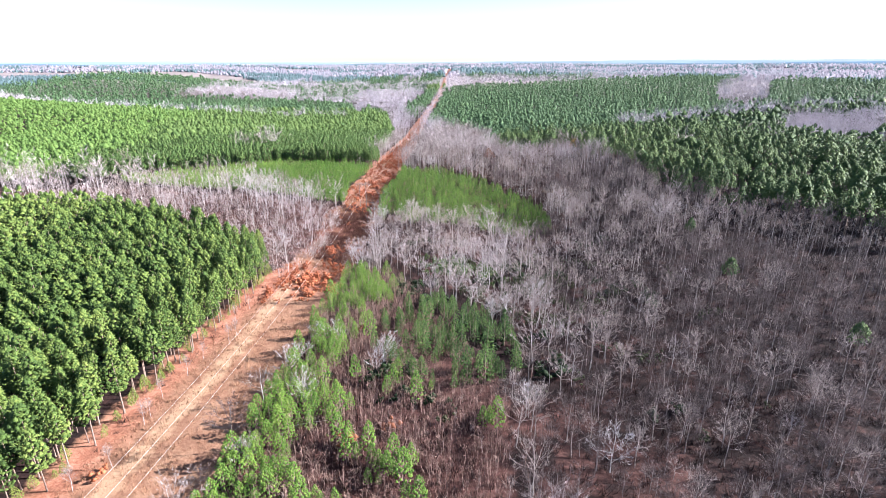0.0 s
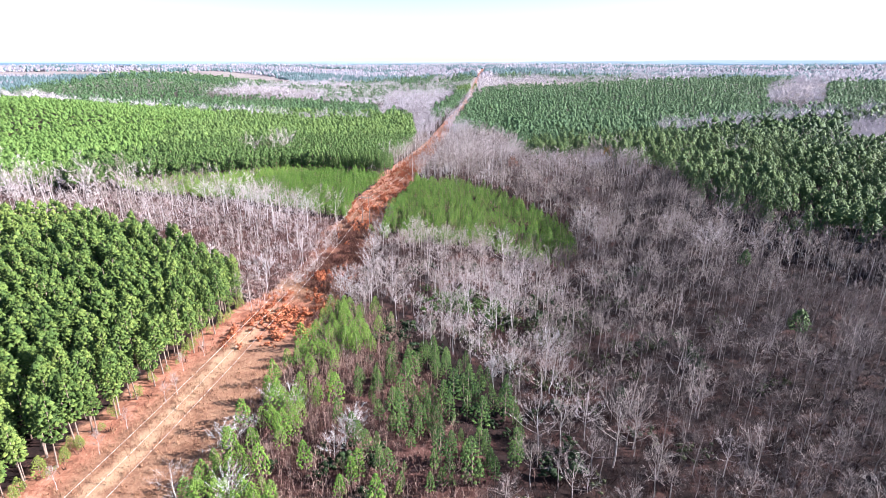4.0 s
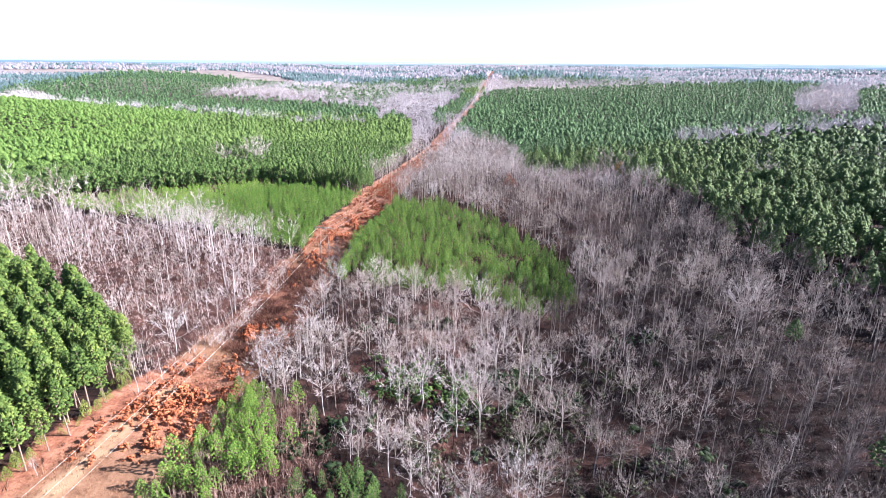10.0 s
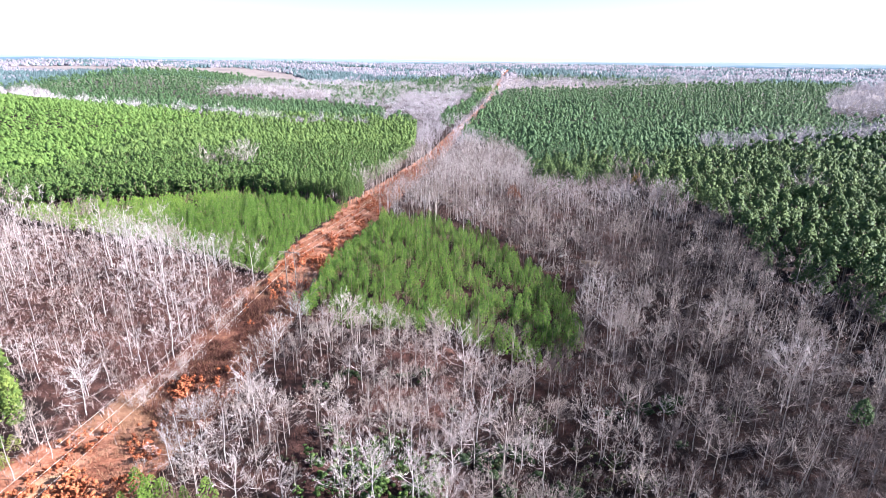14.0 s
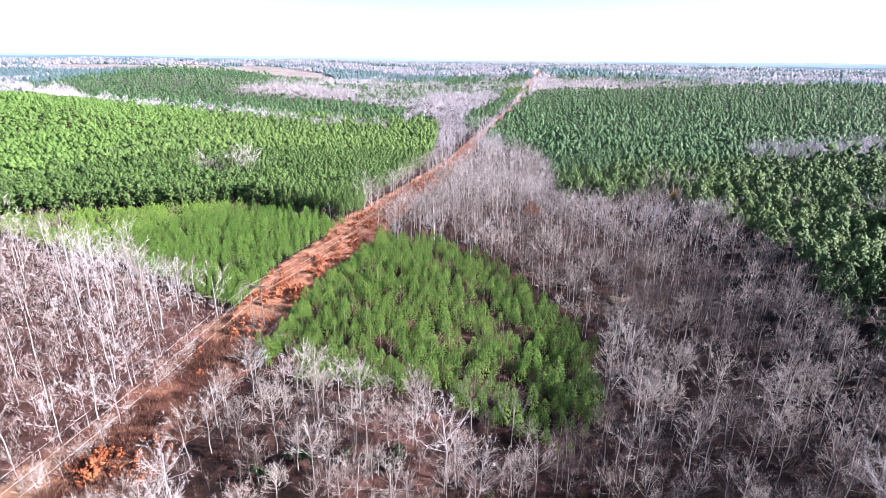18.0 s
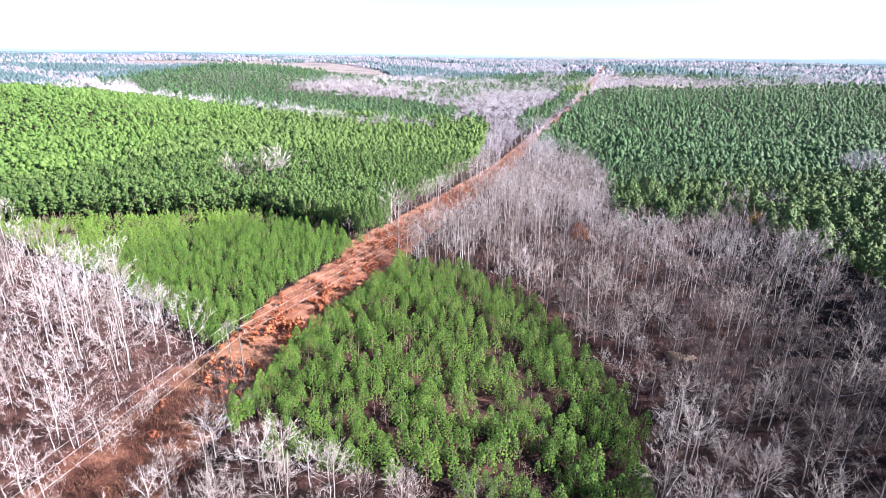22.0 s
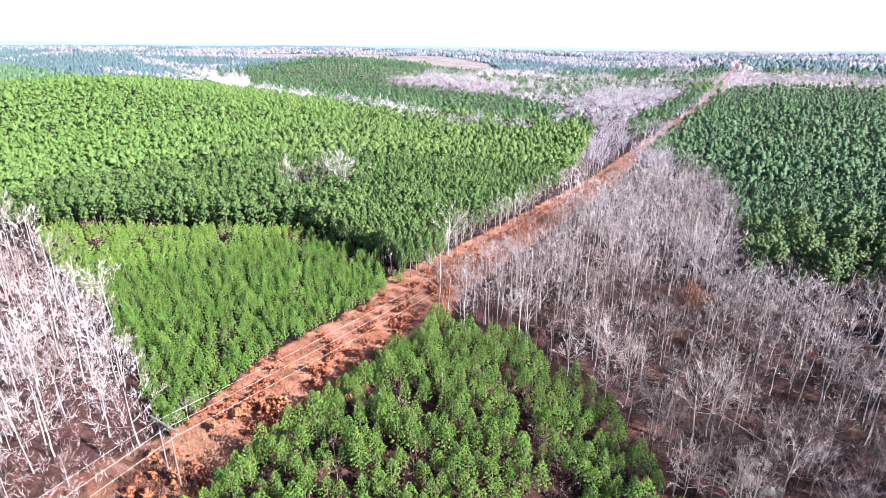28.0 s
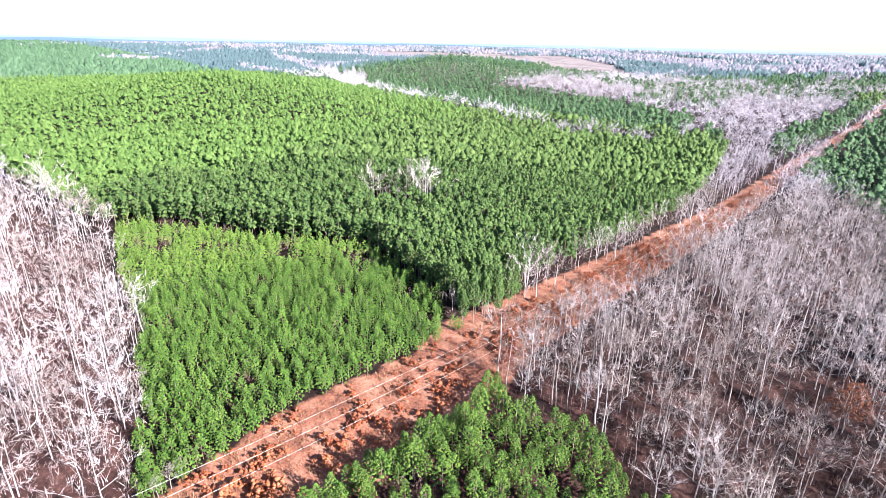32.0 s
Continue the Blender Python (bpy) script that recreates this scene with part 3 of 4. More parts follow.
def build_ground():
    def axis(lo, hi, near_lo, near_hi, step, n):
        a = np.arange(near_lo, near_hi + step, step)
        k = np.linspace(0, 1, n)[1:] ** 2.0
        return np.concatenate([(near_lo - k * (near_lo - lo))[::-1], a, near_hi + k * (hi - near_hi)])
    xs, ys = axis(-4800, 4800, -260, 200, 5, 70), axis(-1200, 4900, 40, 720, 5, 70)
    xs = np.sort(np.concatenate([xs, np.arange(-122.5, -55, 5.0)]))
    gx, gy = np.meshgrid(xs, ys)
    z = land(gx, gy)
    nearby = np.exp(-((gx + 40) / 400) ** 2 - ((gy - 300) / 500) ** 2)
    z = z + nearby * (0.35 * waves(gx, gy, 9) + 0.5 * waves(gx, gy, 23, 2.0))
    w = len(xs)
    i = (np.arange(len(ys) - 1)[:, None] * w + np.arange(w - 1)).ravel()
    f = np.stack([i, i + 1, i + w + 1, i + w], -1)
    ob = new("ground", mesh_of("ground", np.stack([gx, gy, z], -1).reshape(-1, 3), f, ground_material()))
    gx, gy = gx.ravel(), gy.ravel()
    cover = {"strip": np.minimum(gx - strip_left(gy) + np.interp(gy, [0, 330, 345, 425, 440, 700, 900], [9, 9, 1, 1, 9, 5, 0]), strip_right(gy) - gx + np.interp(gy, [300, 340, 430, 450], [0, 6, 6, 0])),
             "track": np.exp(-((gx + 86.5 + 1.5 * np.sin(gy / 31)) / 3.4) ** 2) * (gy < 226),
             "clay": np.clip(0.75 * np.exp(-((gx + 99) / 7.5) ** 2) * (gy < 235) + np.exp(-((gy - 224) / 25) ** 2) + 0.85 / (1 + np.exp(-(gy - 345) / 9)), 0, 1),
             "thicket": np.exp(-((gy - 291 + 0.5 * (gx + 80)) / 38) ** 4) * 0.9}
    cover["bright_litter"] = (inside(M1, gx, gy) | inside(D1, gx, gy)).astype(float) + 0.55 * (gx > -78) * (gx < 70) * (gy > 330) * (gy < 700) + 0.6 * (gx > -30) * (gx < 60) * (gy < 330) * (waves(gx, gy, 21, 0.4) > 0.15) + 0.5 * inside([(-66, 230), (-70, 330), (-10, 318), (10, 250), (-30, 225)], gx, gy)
    for key, value in cover.items():
        ob.data.attributes.new(key, "FLOAT", "POINT").data.foreach_set("value", value.astype(np.float32))
    tagged(ob, "rolling ground of red clay and brown leaf litter darkened for tree shade", "ground", kind="structure")


build_ground()


# ---- trees ----
def part(name, v, f, mat, parent, label=""):
    ob = new(name, mesh_of(name, v, f, mat))
    ob.parent = parent
    return tagged(ob, label)


def tree_template(name, shape, mats, label, category, group):
    root = new(name)
    root.empty_display_size = 0.5
    part("trunk", *shape["trunk"], M[mats[0]], root)
    part("crown", *shape["crown"], M[mats[1]], root)
    return tagged(root, label, category, group)


def place(templates, rng, x, y, scale, lean=1.5):
    """Stands whole trees as things of their own; the first of each shape is the template itself."""
    used = set()
    for i in range(len(x)):
        k = int(rng.integers(0, len(templates)))
        m = pose(x[i], y[i], float(land(x[i], y[i])) - 0.1, rng.normal(0, lean), rng.normal(0, lean), rng.uniform(0, 360)) @ Matrix.Scale(float(scale[i]), 4)
        if k in used:
            copy_thing(templates[k], m)
        else:
            used.add(k)
            templates[k].matrix_basis = m
    for k, t in enumerate(templates):
        if k not in used:
            for o in (*t.children_recursive, t):
                bpy.data.objects.remove(o)


def stuff(name, kinds, rng, x, y, scale, mat, label, category, sink=0.1, up=0.0):
    if not len(x):
        return
    v, f = scatter(rng, kinds, x, y, land(x, y) - sink + up, scale)
    tagged(new(name, mesh_of(name, v, f, mat)), label, category, kind="stuff")


def wood(rng, kind_name, shape_fn, mats, xs, ys, scale, near_count, labels, category, lods=(115, 215, 390)):
    """The nearest trees as things, the rest joined into masses that get plainer with distance."""
    r = range_of(xs, ys)
    order = np.argsort(r)
    near, rest = order[:near_count], order[near_count:]
    if near_count:
        templates = [tree_template(kind_name, shape_fn(np.random.default_rng(50 + k), 0), mats, labels[0], category, labels[1]) for k in range(6)]
        place(templates, rng, xs[near], ys[near], scale[near])
    lod = np.digitize(r[rest], lods)
    for q in range(4):
        s = rest[lod == q]
        if not len(s):
            continue
        shapes = [shape_fn(np.random.default_rng(70 + 10 * q + k), q) for k in range(6)]
        stuff(category + "_stand", [h["crown"] for h in shapes], rng, xs[s], ys[s], scale[s], M[mats[1]], labels[2], category + " stand")
        if q < 3:
            pick = [h["trunk"] for h in shapes]
            stuff(category + "_stems", pick, rng, xs[s], ys[s], scale[s], M[mats[0]], labels[3], category + " stems")


rng = np.random.default_rng(11)


def rows_of_trees(step_near, step_far, reach=1300, uneven=0.2):
    """Places for trees: close together near the flight, wider apart beyond."""
    xs, ys = [], []
    for lo, hi, step in ((0, 560, step_near), (560, reach, step_far)):
        gx, gy = grid(rng, -1400, 1100, 40, 1600, step, uneven)
        r = range_of(gx, gy)
        ok = seen_ground(gx, gy) & (r >= lo) & (r < hi)
        xs.append(gx[ok])
        ys.append(gy[ok])
    xs, ys = np.concatenate(xs), np.concatenate(ys)
    return xs, ys, stand_of(xs, ys), np.where(range_of(xs, ys) > 560, 1.1, 1.0)


# tall plantation pines
X, Y, K, grow = rows_of_trees(4.2, 6.9)
gx, gy = row_grid(rng, -32, 5.9, 3.6, -380, -90, 40, 310, 0.75)
ok = seen_ground(gx, gy) & inside(P1, gx, gy)
first = inside(P1, X, Y)
X, Y, K, grow = (np.concatenate([u[~first], w]) for u, w in ((X, gx[ok]), (Y, gy[ok]), (K, np.ones(ok.sum())), (grow, np.ones(ok.sum()))))
s = (K == 1) & (rng.uniform(0, 1, len(X)) > 0.04) & ~inside(P1, X, Y)
wood(rng, "pine_tree", lambda g, q: pine_shape(g, 16.0 + g.uniform(-1.8, 1.8), q, 1.12, 0.24), ("pinebark", "midpine"), X[s], Y[s], rng.normal(1.0, 0.08, s.sum()) * grow[s], 20,
     ("tall plantation pine in a closed green stand", "pines of the far plantation", "closed green canopy of plantation pines beyond the strip", "straight brown stems of plantation pines"), "pine")
s = inside(P1, X, Y) & (rng.uniform(0, 1, len(X)) > 0.04)
wood(rng, "pine_tree", lambda g, q: pine_shape(g, 17.0 + g.uniform(-1.6, 1.6), q, 1.28, 0.34), ("pinebark", "pine"), X[s], Y[s], rng.normal(1.0, 0.1, s.sum()) * grow[s], 220,
     ("tall plantation pine with a rounded green crown", "pines of the plantation", "closed green canopy of plantation pines", "straight brown stems of plantation pines"), "pine", (150, 235, 390))
s = (K == 7) & (rng.uniform(0, 1, len(X)) > 0.04)
wood(rng, "pine_tree", lambda g, q: pine_shape(g, 13.0 + g.uniform(-1.2, 1.2), q, 1.3, 0.2), ("pinebark", "brightpine"), X[s], Y[s], rng.normal(1.0, 0.1, s.sum()) * grow[s], 0,
     ("", "", "bright green canopy of pines on the hillside", "stems of hillside pines"), "pine")
# dark mixed pines beyond the creek, and the planted hill behind them
X, Y, K, grow = rows_of_trees(6.2, 8.6, uneven=0.4)
s = (K == 8) & (rng.uniform(0, 1, len(X)) > 0.05)
wood(rng, "pine_tree", lambda g, q: pine_shape(g, 17.0 + g.uniform(-2.5, 2.5), q, 1.5), ("pinebark", "darkpine"), X[s], Y[s], np.clip(rng.normal(1.0, 0.22, s.sum()), 0.5, 1.5) * grow[s], 50,
     ("dark green mature pine at the edge of the hardwoods", "dark pines beyond the creek", "dark green canopy of mature pines", "brown stems of mature pines"), "pine", (115, 270, 430))
X, Y, K, grow = rows_of_trees(4.8, 7.7, uneven=0.3)
s = (K == 3) & (rng.uniform(0, 1, len(X)) > 0.04)
wood(rng, "pine_tree", lambda g, q: pine_shape(g, 13.0 + g.uniform(-2.0, 2.0), q, 1.2, 0.25), ("pinebark", "backpine"), X[s], Y[s], np.clip(rng.normal(1.0, 0.16, s.sum()), 0.5, 1.5) * grow[s], 0,
     ("", "", "blue-green canopy of planted pines", "brown stems of planted pines"), "pine")

# young pines
gx, gy = grid(rng, -260, 60, 300, 460, 3.3, 0.27)
k = stand_of(gx, gy)
thin = waves(gx, gy, 7, 3.0) + rng.normal(0, 0.15, len(gx)) < (0.6 - 0.2 * (gx > -20))
s = (k == 2) & thin
wood(rng, "young_pine", lambda g, q: young_shape(g, 7.8 + g.uniform(-1, 1), q), ("pinebark", "young"), gx[s], gy[s], np.clip(rng.normal(1.0, 0.19, s.sum()), 0.55, 1.5), 110,
     ("young bushy pine in a dense bright green stand", "young pines in the stand", "dense bright green stand of young pines", "thin stems of young pines"), "young pine")
gx, gy = grid(rng, -290, -90, 335, 466, 2.6, 0.26)
back = gy > np.interp(gx, [-250, -228, -195, -174, -122, -105], [383, 402, 428, 447, 440, 436])
s = (stand_of(gx, gy) == 6) & (waves(gx, gy, 8, 1.2) + rng.normal(0, 0.2, len(gx)) < np.where(back, 0.2, 0.85))
wood(rng, "young_pine", lambda g, q: young_shape(g, 6.4 + g.uniform(-0.8, 0.8), q, 0.9), ("pinebark", "freshpine"), gx[s], gy[s], np.clip(rng.normal(1.0, 0.16, s.sum()), 0.5, 1.4), 0,
     ("", "", "dense bright green thicket of young pines", "thin stems of young pines"), "young pine", (115, 220, 430))
# a dense row along the strip's eastern edge
gy = np.arange(317, 428, 1.7)
gx = strip_right(gy) + 6.2 + rng.normal(0, 1.0, len(gy))
gy = gy + rng.normal(0, 0.5, len(gy))
wood(rng, "young_pine", lambda g, q: young_shape(g, 8.2 + g.uniform(-1, 1), q), ("pinebark", "young"), gx, gy, np.clip(rng.normal(1.0, 0.15, len(gx)), 0.7, 1.3), len(gx),
     ("young bushy pine in a dense row along the cleared strip", "young pines along the strip", "", ""), "young pine")
# young pines in the brush beside the strip: groups along its edge, then a dark thicket
gx, gy = grid(rng, -72, 20, 55, 240, 3.3, 0.3)
k = stand_of(gx, gy)
dense = waves(gx, gy, 8, 1.0) + rng.normal(0, 0.25, len(gx)) + np.where(gx < -46, 0.5, 0.0) - np.where((gx > -46) & (gx < -22), 0.25, 0.0) + np.where(gy > 200, 0.4, 0.0) - np.where(gy < 150, np.interp(gx, [-45, -25, -8], [-0.45, -0.3, 0.3]), 0)
s = (k == 5) & (dense > 0.42) & ~inside(THICKET, gx, gy)
wood(rng, "young_pine", lambda g, q: young_shape(g, 7.8 + g.uniform(-1.5, 1.5), q, 0.95), ("pinebark", "freshpine"), gx[s], gy[s], np.clip(rng.normal(1.0, 0.22, s.sum()), 0.5, 1.5), 90,
     ("young bushy pine among brown brush beside the cleared strip", "young pines in the brush", "young pines among brown brush", "thin stems of young pines"), "young pine")
gx, gy = grid(rng, -45, 20, 130, 210, 3.7, 0.32)
s = inside(THICKET, gx, gy) & (waves(gx, gy, 6, 4.0) + rng.normal(0, 0.2, len(gx)) > -0.15)
wood(rng, "young_pine", lambda g, q: young_shape(g, 8.6 + g.uniform(-1.5, 1.5), q, 0.8), ("pinebark", "thicketpine"), gx[s], gy[s], np.clip(rng.normal(1.0, 0.2, s.sum()), 0.5, 1.5), 60,
     ("young pine in a dense dark green thicket", "young pines of the dark thicket", "dense dark thicket of young pines", "thin stems of young pines"), "young pine")

# leafless hardwoods: pale ones by the strip and up the hill, greyer ones in the creek bottom, partly as painted sun
# and shade
X, Y, K, grow = rows_of_trees(5.3, 7.6, uneven=0.38)
east = (X > 25) & (Y < 470)
s = (K == 4) & (rng.uniform(0, 1, len(X)) < 0.9) & (waves(X, Y, 13, 5.0) + rng.normal(0, 0.2, len(X)) > -0.75) & ~inside(THICKET, X, Y)
# The tone drops in the eastern bottom stand in for shadow there.
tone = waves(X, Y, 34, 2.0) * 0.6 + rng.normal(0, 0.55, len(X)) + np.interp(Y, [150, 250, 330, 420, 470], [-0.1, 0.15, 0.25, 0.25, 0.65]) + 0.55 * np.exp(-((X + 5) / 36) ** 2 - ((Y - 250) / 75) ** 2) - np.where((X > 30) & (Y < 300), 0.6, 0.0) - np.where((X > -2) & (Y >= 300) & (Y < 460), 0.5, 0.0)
west = (X < line_x(Y)) | (Y > 900)
s &= ~west | (rng.uniform(0, 1, len(X)) < np.where(Y < 400, 0.78, 0.9))
# West trees run paler: partly pale bark, partly sunlit sides put into colour.
tone = np.where(west, 0.8 + 0.45 * waves(X, Y, 19, 1.0) + 0.3 * rng.normal(0, 1, len(X)), tone)
s &= ~west | (Y > 400) | (waves(X, Y, 9, 2.0) + rng.normal(0, 0.2, len(X)) > -0.42)
s &= rng.uniform(0, 1, len(X)) < np.where(east, np.interp(Y, [270, 330, 440], [1.0, 0.9, 0.8]), np.where((X < line_x(Y)) & (Y < 400), 0.66, np.where(Y > 470, 0.85, 0.74)))
size = np.clip(rng.normal(1.08, 0.26, len(X)), 0.5, 1.5) * grow * np.where(X > line_x(Y), np.interp(Y, [120, 240, 300, 340], [0.82, 0.88, 1.05, 1.12]), 1.06)
size = np.where(~west & (Y > 335) & ~east, size * 1.1, size)
size = np.where(inside(PATCH, X, Y), size * 1.45, size)
# Woods past 420 m get twig colours with distance haze in them.
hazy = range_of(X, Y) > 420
size = np.where(west & (Y < 400), size * np.interp(Y, [240, 300, 335, 350], [0.85, 1.0, 1.25, 1.25]), size)
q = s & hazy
wood(rng, "bare_tree", lambda g, q: bare_shape(g, 13.5 + g.uniform(-2.5, 2.5), g.uniform(0.28, 0.4), q), ("hazetwig", "hazetwig"), X[q], Y[q], size[q], 0,
     ("", "", "pale leafless canopy with haze in its lavender colour", "pale stems of leafless woods with haze in their colour"), "bare tree", (0, 1, 620))
s &= ~hazy
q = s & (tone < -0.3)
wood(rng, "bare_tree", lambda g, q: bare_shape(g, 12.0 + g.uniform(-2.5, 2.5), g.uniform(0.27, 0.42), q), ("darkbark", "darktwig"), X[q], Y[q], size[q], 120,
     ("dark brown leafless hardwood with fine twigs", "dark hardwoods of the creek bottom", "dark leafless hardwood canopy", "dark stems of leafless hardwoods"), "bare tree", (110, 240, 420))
q = s & (tone >= -0.3) & (tone < 0.75)
wood(rng, "bare_tree", lambda g, q: bare_shape(g, 12.0 + g.uniform(-2.5, 2.5), g.uniform(0.26, 0.42), q), ("bark", "twig"), X[q], Y[q], size[q], 110,
     ("leafless grey hardwood with fine twigs", "leafless hardwoods of the creek bottom", "leafless grey hardwood canopy", "grey stems of leafless hardwoods"), "bare tree", (110, 240, 420))
q = s & (tone >= 0.75)
wood(rng, "bare_tree", lambda g, q: bare_shape(g, 12.5 + g.uniform(-3, 2.5), g.uniform(0.32, 0.5), q, 1.0), ("palebark", "paletwig"), X[q], Y[q], size[q], 60,
     ("tall leafless hardwood with pale bark and twigs", "pale hardwoods beside the strip", "pale leafless hardwood canopy", "pale stems of leafless hardwoods"), "bare tree", (110, 260, 420))

# far woods: low crowns out to the last ridges, distance haze in their colours
for step, lo, hi, big in ((12, 0, 2250, 1.0), (19, 2250, 3500, 1.15)):
    gx, gy = grid(rng, -3600, 2600, 300, 3600, step, 0.34)
    r = np.hypot(gx, gy - 150)
    ok = (range_of(gx, gy) >= 1300) & (r >= lo) & (r < hi) & (gx < 0.8 * gy) & (gy > -0.12 * gx)
    gx, gy = gx[ok], gy[ok]
    k = stand_of(gx, gy)
    k[(k == 4) & (rng.uniform(0, 1, len(k)) < 0.16)] = 3
    k[k == 7] = 1
    k[(k == 3) & (r[ok] > 2100) & (rng.uniform(0, 1, len(k)) < 0.3)] = 0
    for kind, mat, label in ((1, "hazepine", "far green pine woods with haze in their colour"), (3, "ridgehazepine", "far pine woods turned blue-green by painted haze"), (4, "ridgehazetwig", "far leafless woods paled by haze in their colour")):
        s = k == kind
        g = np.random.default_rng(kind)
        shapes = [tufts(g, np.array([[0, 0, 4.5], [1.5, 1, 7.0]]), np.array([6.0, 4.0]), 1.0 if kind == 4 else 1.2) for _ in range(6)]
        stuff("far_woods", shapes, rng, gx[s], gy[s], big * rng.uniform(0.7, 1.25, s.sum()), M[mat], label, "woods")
G = np.random.default_rng

# brush and saplings below the hardwoods, darkened in colour for the shade there
def brush_shape(g, h=2.6, n=9):
    at = np.concatenate([g.normal(0, 0.5, (n, 2)), np.zeros((n, 1))], 1)
    way = np.concatenate([g.normal(0, 0.35, (n, 2)), np.ones((n, 1))], 1) * h * g.uniform(0.5, 1.2, (n, 1))
    return spikes(g, at, way, 0.16)


gx, gy = grid(rng, -330, 330, 60, 720, 4.3, 0.35)
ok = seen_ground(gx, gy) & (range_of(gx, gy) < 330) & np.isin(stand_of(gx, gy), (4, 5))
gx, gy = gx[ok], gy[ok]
stuff("brush", [brush_shape(np.random.default_rng(k)) for k in range(6)], rng, gx, gy, rng.uniform(0.35, 1.1, len(gx)), M["brush"], "reddish brown brush and saplings, darkened for shade on the forest floor", "brush")

gy = rng.uniform(236, 342, 2600)
gx = line_x(gy) + rng.uniform(-1, 1, len(gy)) * (strip_half(gy) + 1)
ok = (waves(gx, gy, 7, 2.0) > -0.5) & (gy > 250 - 0.6 * (gx + 78))
stuff("brush", [brush_shape(np.random.default_rng(k), 2.0, 12) for k in range(6)], rng, gx[ok], gy[ok], rng.uniform(0.5, 1.3, ok.sum()), M["redbrush"], "red-brown brush growing over the cleared strip", "brush")
gy = rng.uniform(238, 336, 170)
gx = strip_left(gy) + np.abs(rng.normal(0, 0.24, len(gy))) * strip_half(gy) - 2.0
ok = waves(gx, gy, 8, 3.1) > -0.2
stuff("sapling_thicket", [join([bare_shape(np.random.default_rng(k + 300), 5.5, 0.36, 1, 1.2)[q] for q in ("trunk", "crown")]) for k in range(5)], rng, gx[ok], gy[ok], rng.uniform(0.45, 1.1, ok.sum()), M["twig"], "pale leafless saplings closing in over the cleared strip", "saplings")

# mauve saplings below the pale hardwoods
gx, gy = grid(rng, -330, -88, 220, 372, 3.3, 0.4)
ok = (stand_of(gx, gy) == 4) & (range_of(gx, gy) < 330) & (rng.uniform(0, 1, len(gx)) < 0.8)
stuff("sapling_thicket", [join([bare_shape(np.random.default_rng(k), 4.6, 0.4, 2, 1.0)["crown"], brush_shape(np.random.default_rng(k), 2.4, 6)]) for k in range(5)], rng, gx[ok], gy[ok], rng.uniform(0.5, 1.2, ok.sum()), M["pinktwig"], "pinkish grey saplings under the pale hardwoods", "saplings")

gx, gy = grid(rng, -290, -96, 345, 466, 3.0, 0.4)
back = gy > np.interp(gx, [-250, -228, -195, -174, -122, -105], [383, 402, 428, 447, 440, 436])
ok = (stand_of(gx, gy) == 6) & (waves(gx, gy, 8, 1.2) > np.where(back, 0.15, 0.85))
stuff("sapling_thicket", [bare_shape(np.random.default_rng(k + 9), 5.0, 0.3, 2, 0.8)["crown"] for k in range(5)], rng, gx[ok], gy[ok], rng.uniform(0.5, 1.3, ok.sum()), M["redtwig"], "pinkish saplings in gaps of the young pines", "saplings")
for i, (x, y, h) in enumerate(((-99, 352, 7), (-100, 355, 6), (-98, 349, 6))):
    gx = G(900 + i)
    t = tree_template("bare_sapling", bare_shape(gx, h, 0.24, 0), ("bark", "twig"), "thin leafless sapling at the corner of the young pines", "bare sapling", "saplings at the pine corner")
    t.matrix_basis = pose(x, y, float(land(x, y)) - 0.1, 0, 0, 40 * i)

# reddish brush filling the mixed ground beside the strip
gx, gy = grid(rng, -68, 12, 58, 235, 1.9, 0.4)
ok = (stand_of(gx, gy) == 5) & (rng.uniform(0, 1, len(gx)) < 0.6)
stuff("brush", [brush_shape(np.random.default_rng(k + 30), 2.6, 8) for k in range(6)], rng, gx[ok], gy[ok], rng.uniform(0.4, 1.2, ok.sum()), M["redtwig"], "reddish brush between the young pines", "brush")

def sapling_shape(g, h=7.0):
    n = 11
    at = np.stack([g.normal(0, 0.05, n), g.normal(0, 0.05, n), g.uniform(0.25, 0.85, n) * h], -1)
    way = np.concatenate([g.normal(0, 0.5, (n, 2)), g.uniform(0.5, 1.1, (n, 1))], 1) * (1.2 - at[:, 2:] / h) * 2.2
    stem = spikes(g, np.zeros((1, 3)), np.array([[g.normal(0, 0.3), g.normal(0, 0.3), h]]), [0.17])
    return join([stem, spikes(g, at, way, 0.085)])


gx, gy = grid(rng, -68, 12, 58, 235, 1.9, 0.4)
ok = (stand_of(gx, gy) == 5) & ~inside(THICKET, gx, gy) & (waves(gx, gy, 6, 5.0) + rng.normal(0, 0.4, len(gx)) > -0.5)
stuff("sapling_thicket", [sapling_shape(np.random.default_rng(k + 40), 5.5) for k in range(6)], rng, gx[ok], gy[ok], rng.uniform(0.5, 1.3, ok.sum()), M["redtwig"], "pinkish saplings between the young pines", "saplings")

# bare saplings in the gaps of the young pines and through the mixed brush
gx, gy = grid(rng, -75, 50, 60, 430, 3.2, 0.35)
k = stand_of(gx, gy)
ok = ((k == 2) & (waves(gx, gy, 7, 3.0) > np.where(gx > -20, 0.36, 0.5))) | ((k == 5) & (rng.uniform(0, 1, len(gx)) < 0.75))
stuff("sapling_thicket", [join([bare_shape(np.random.default_rng(k), 6.5, 0.22, 2, 0.6)[q] for q in ("trunk", "crown")]) for k in range(5)], rng, gx[ok], gy[ok], rng.uniform(0.6, 1.2, ok.sum()), M["redtwig"], "thin reddish grey saplings in the brush", "saplings")

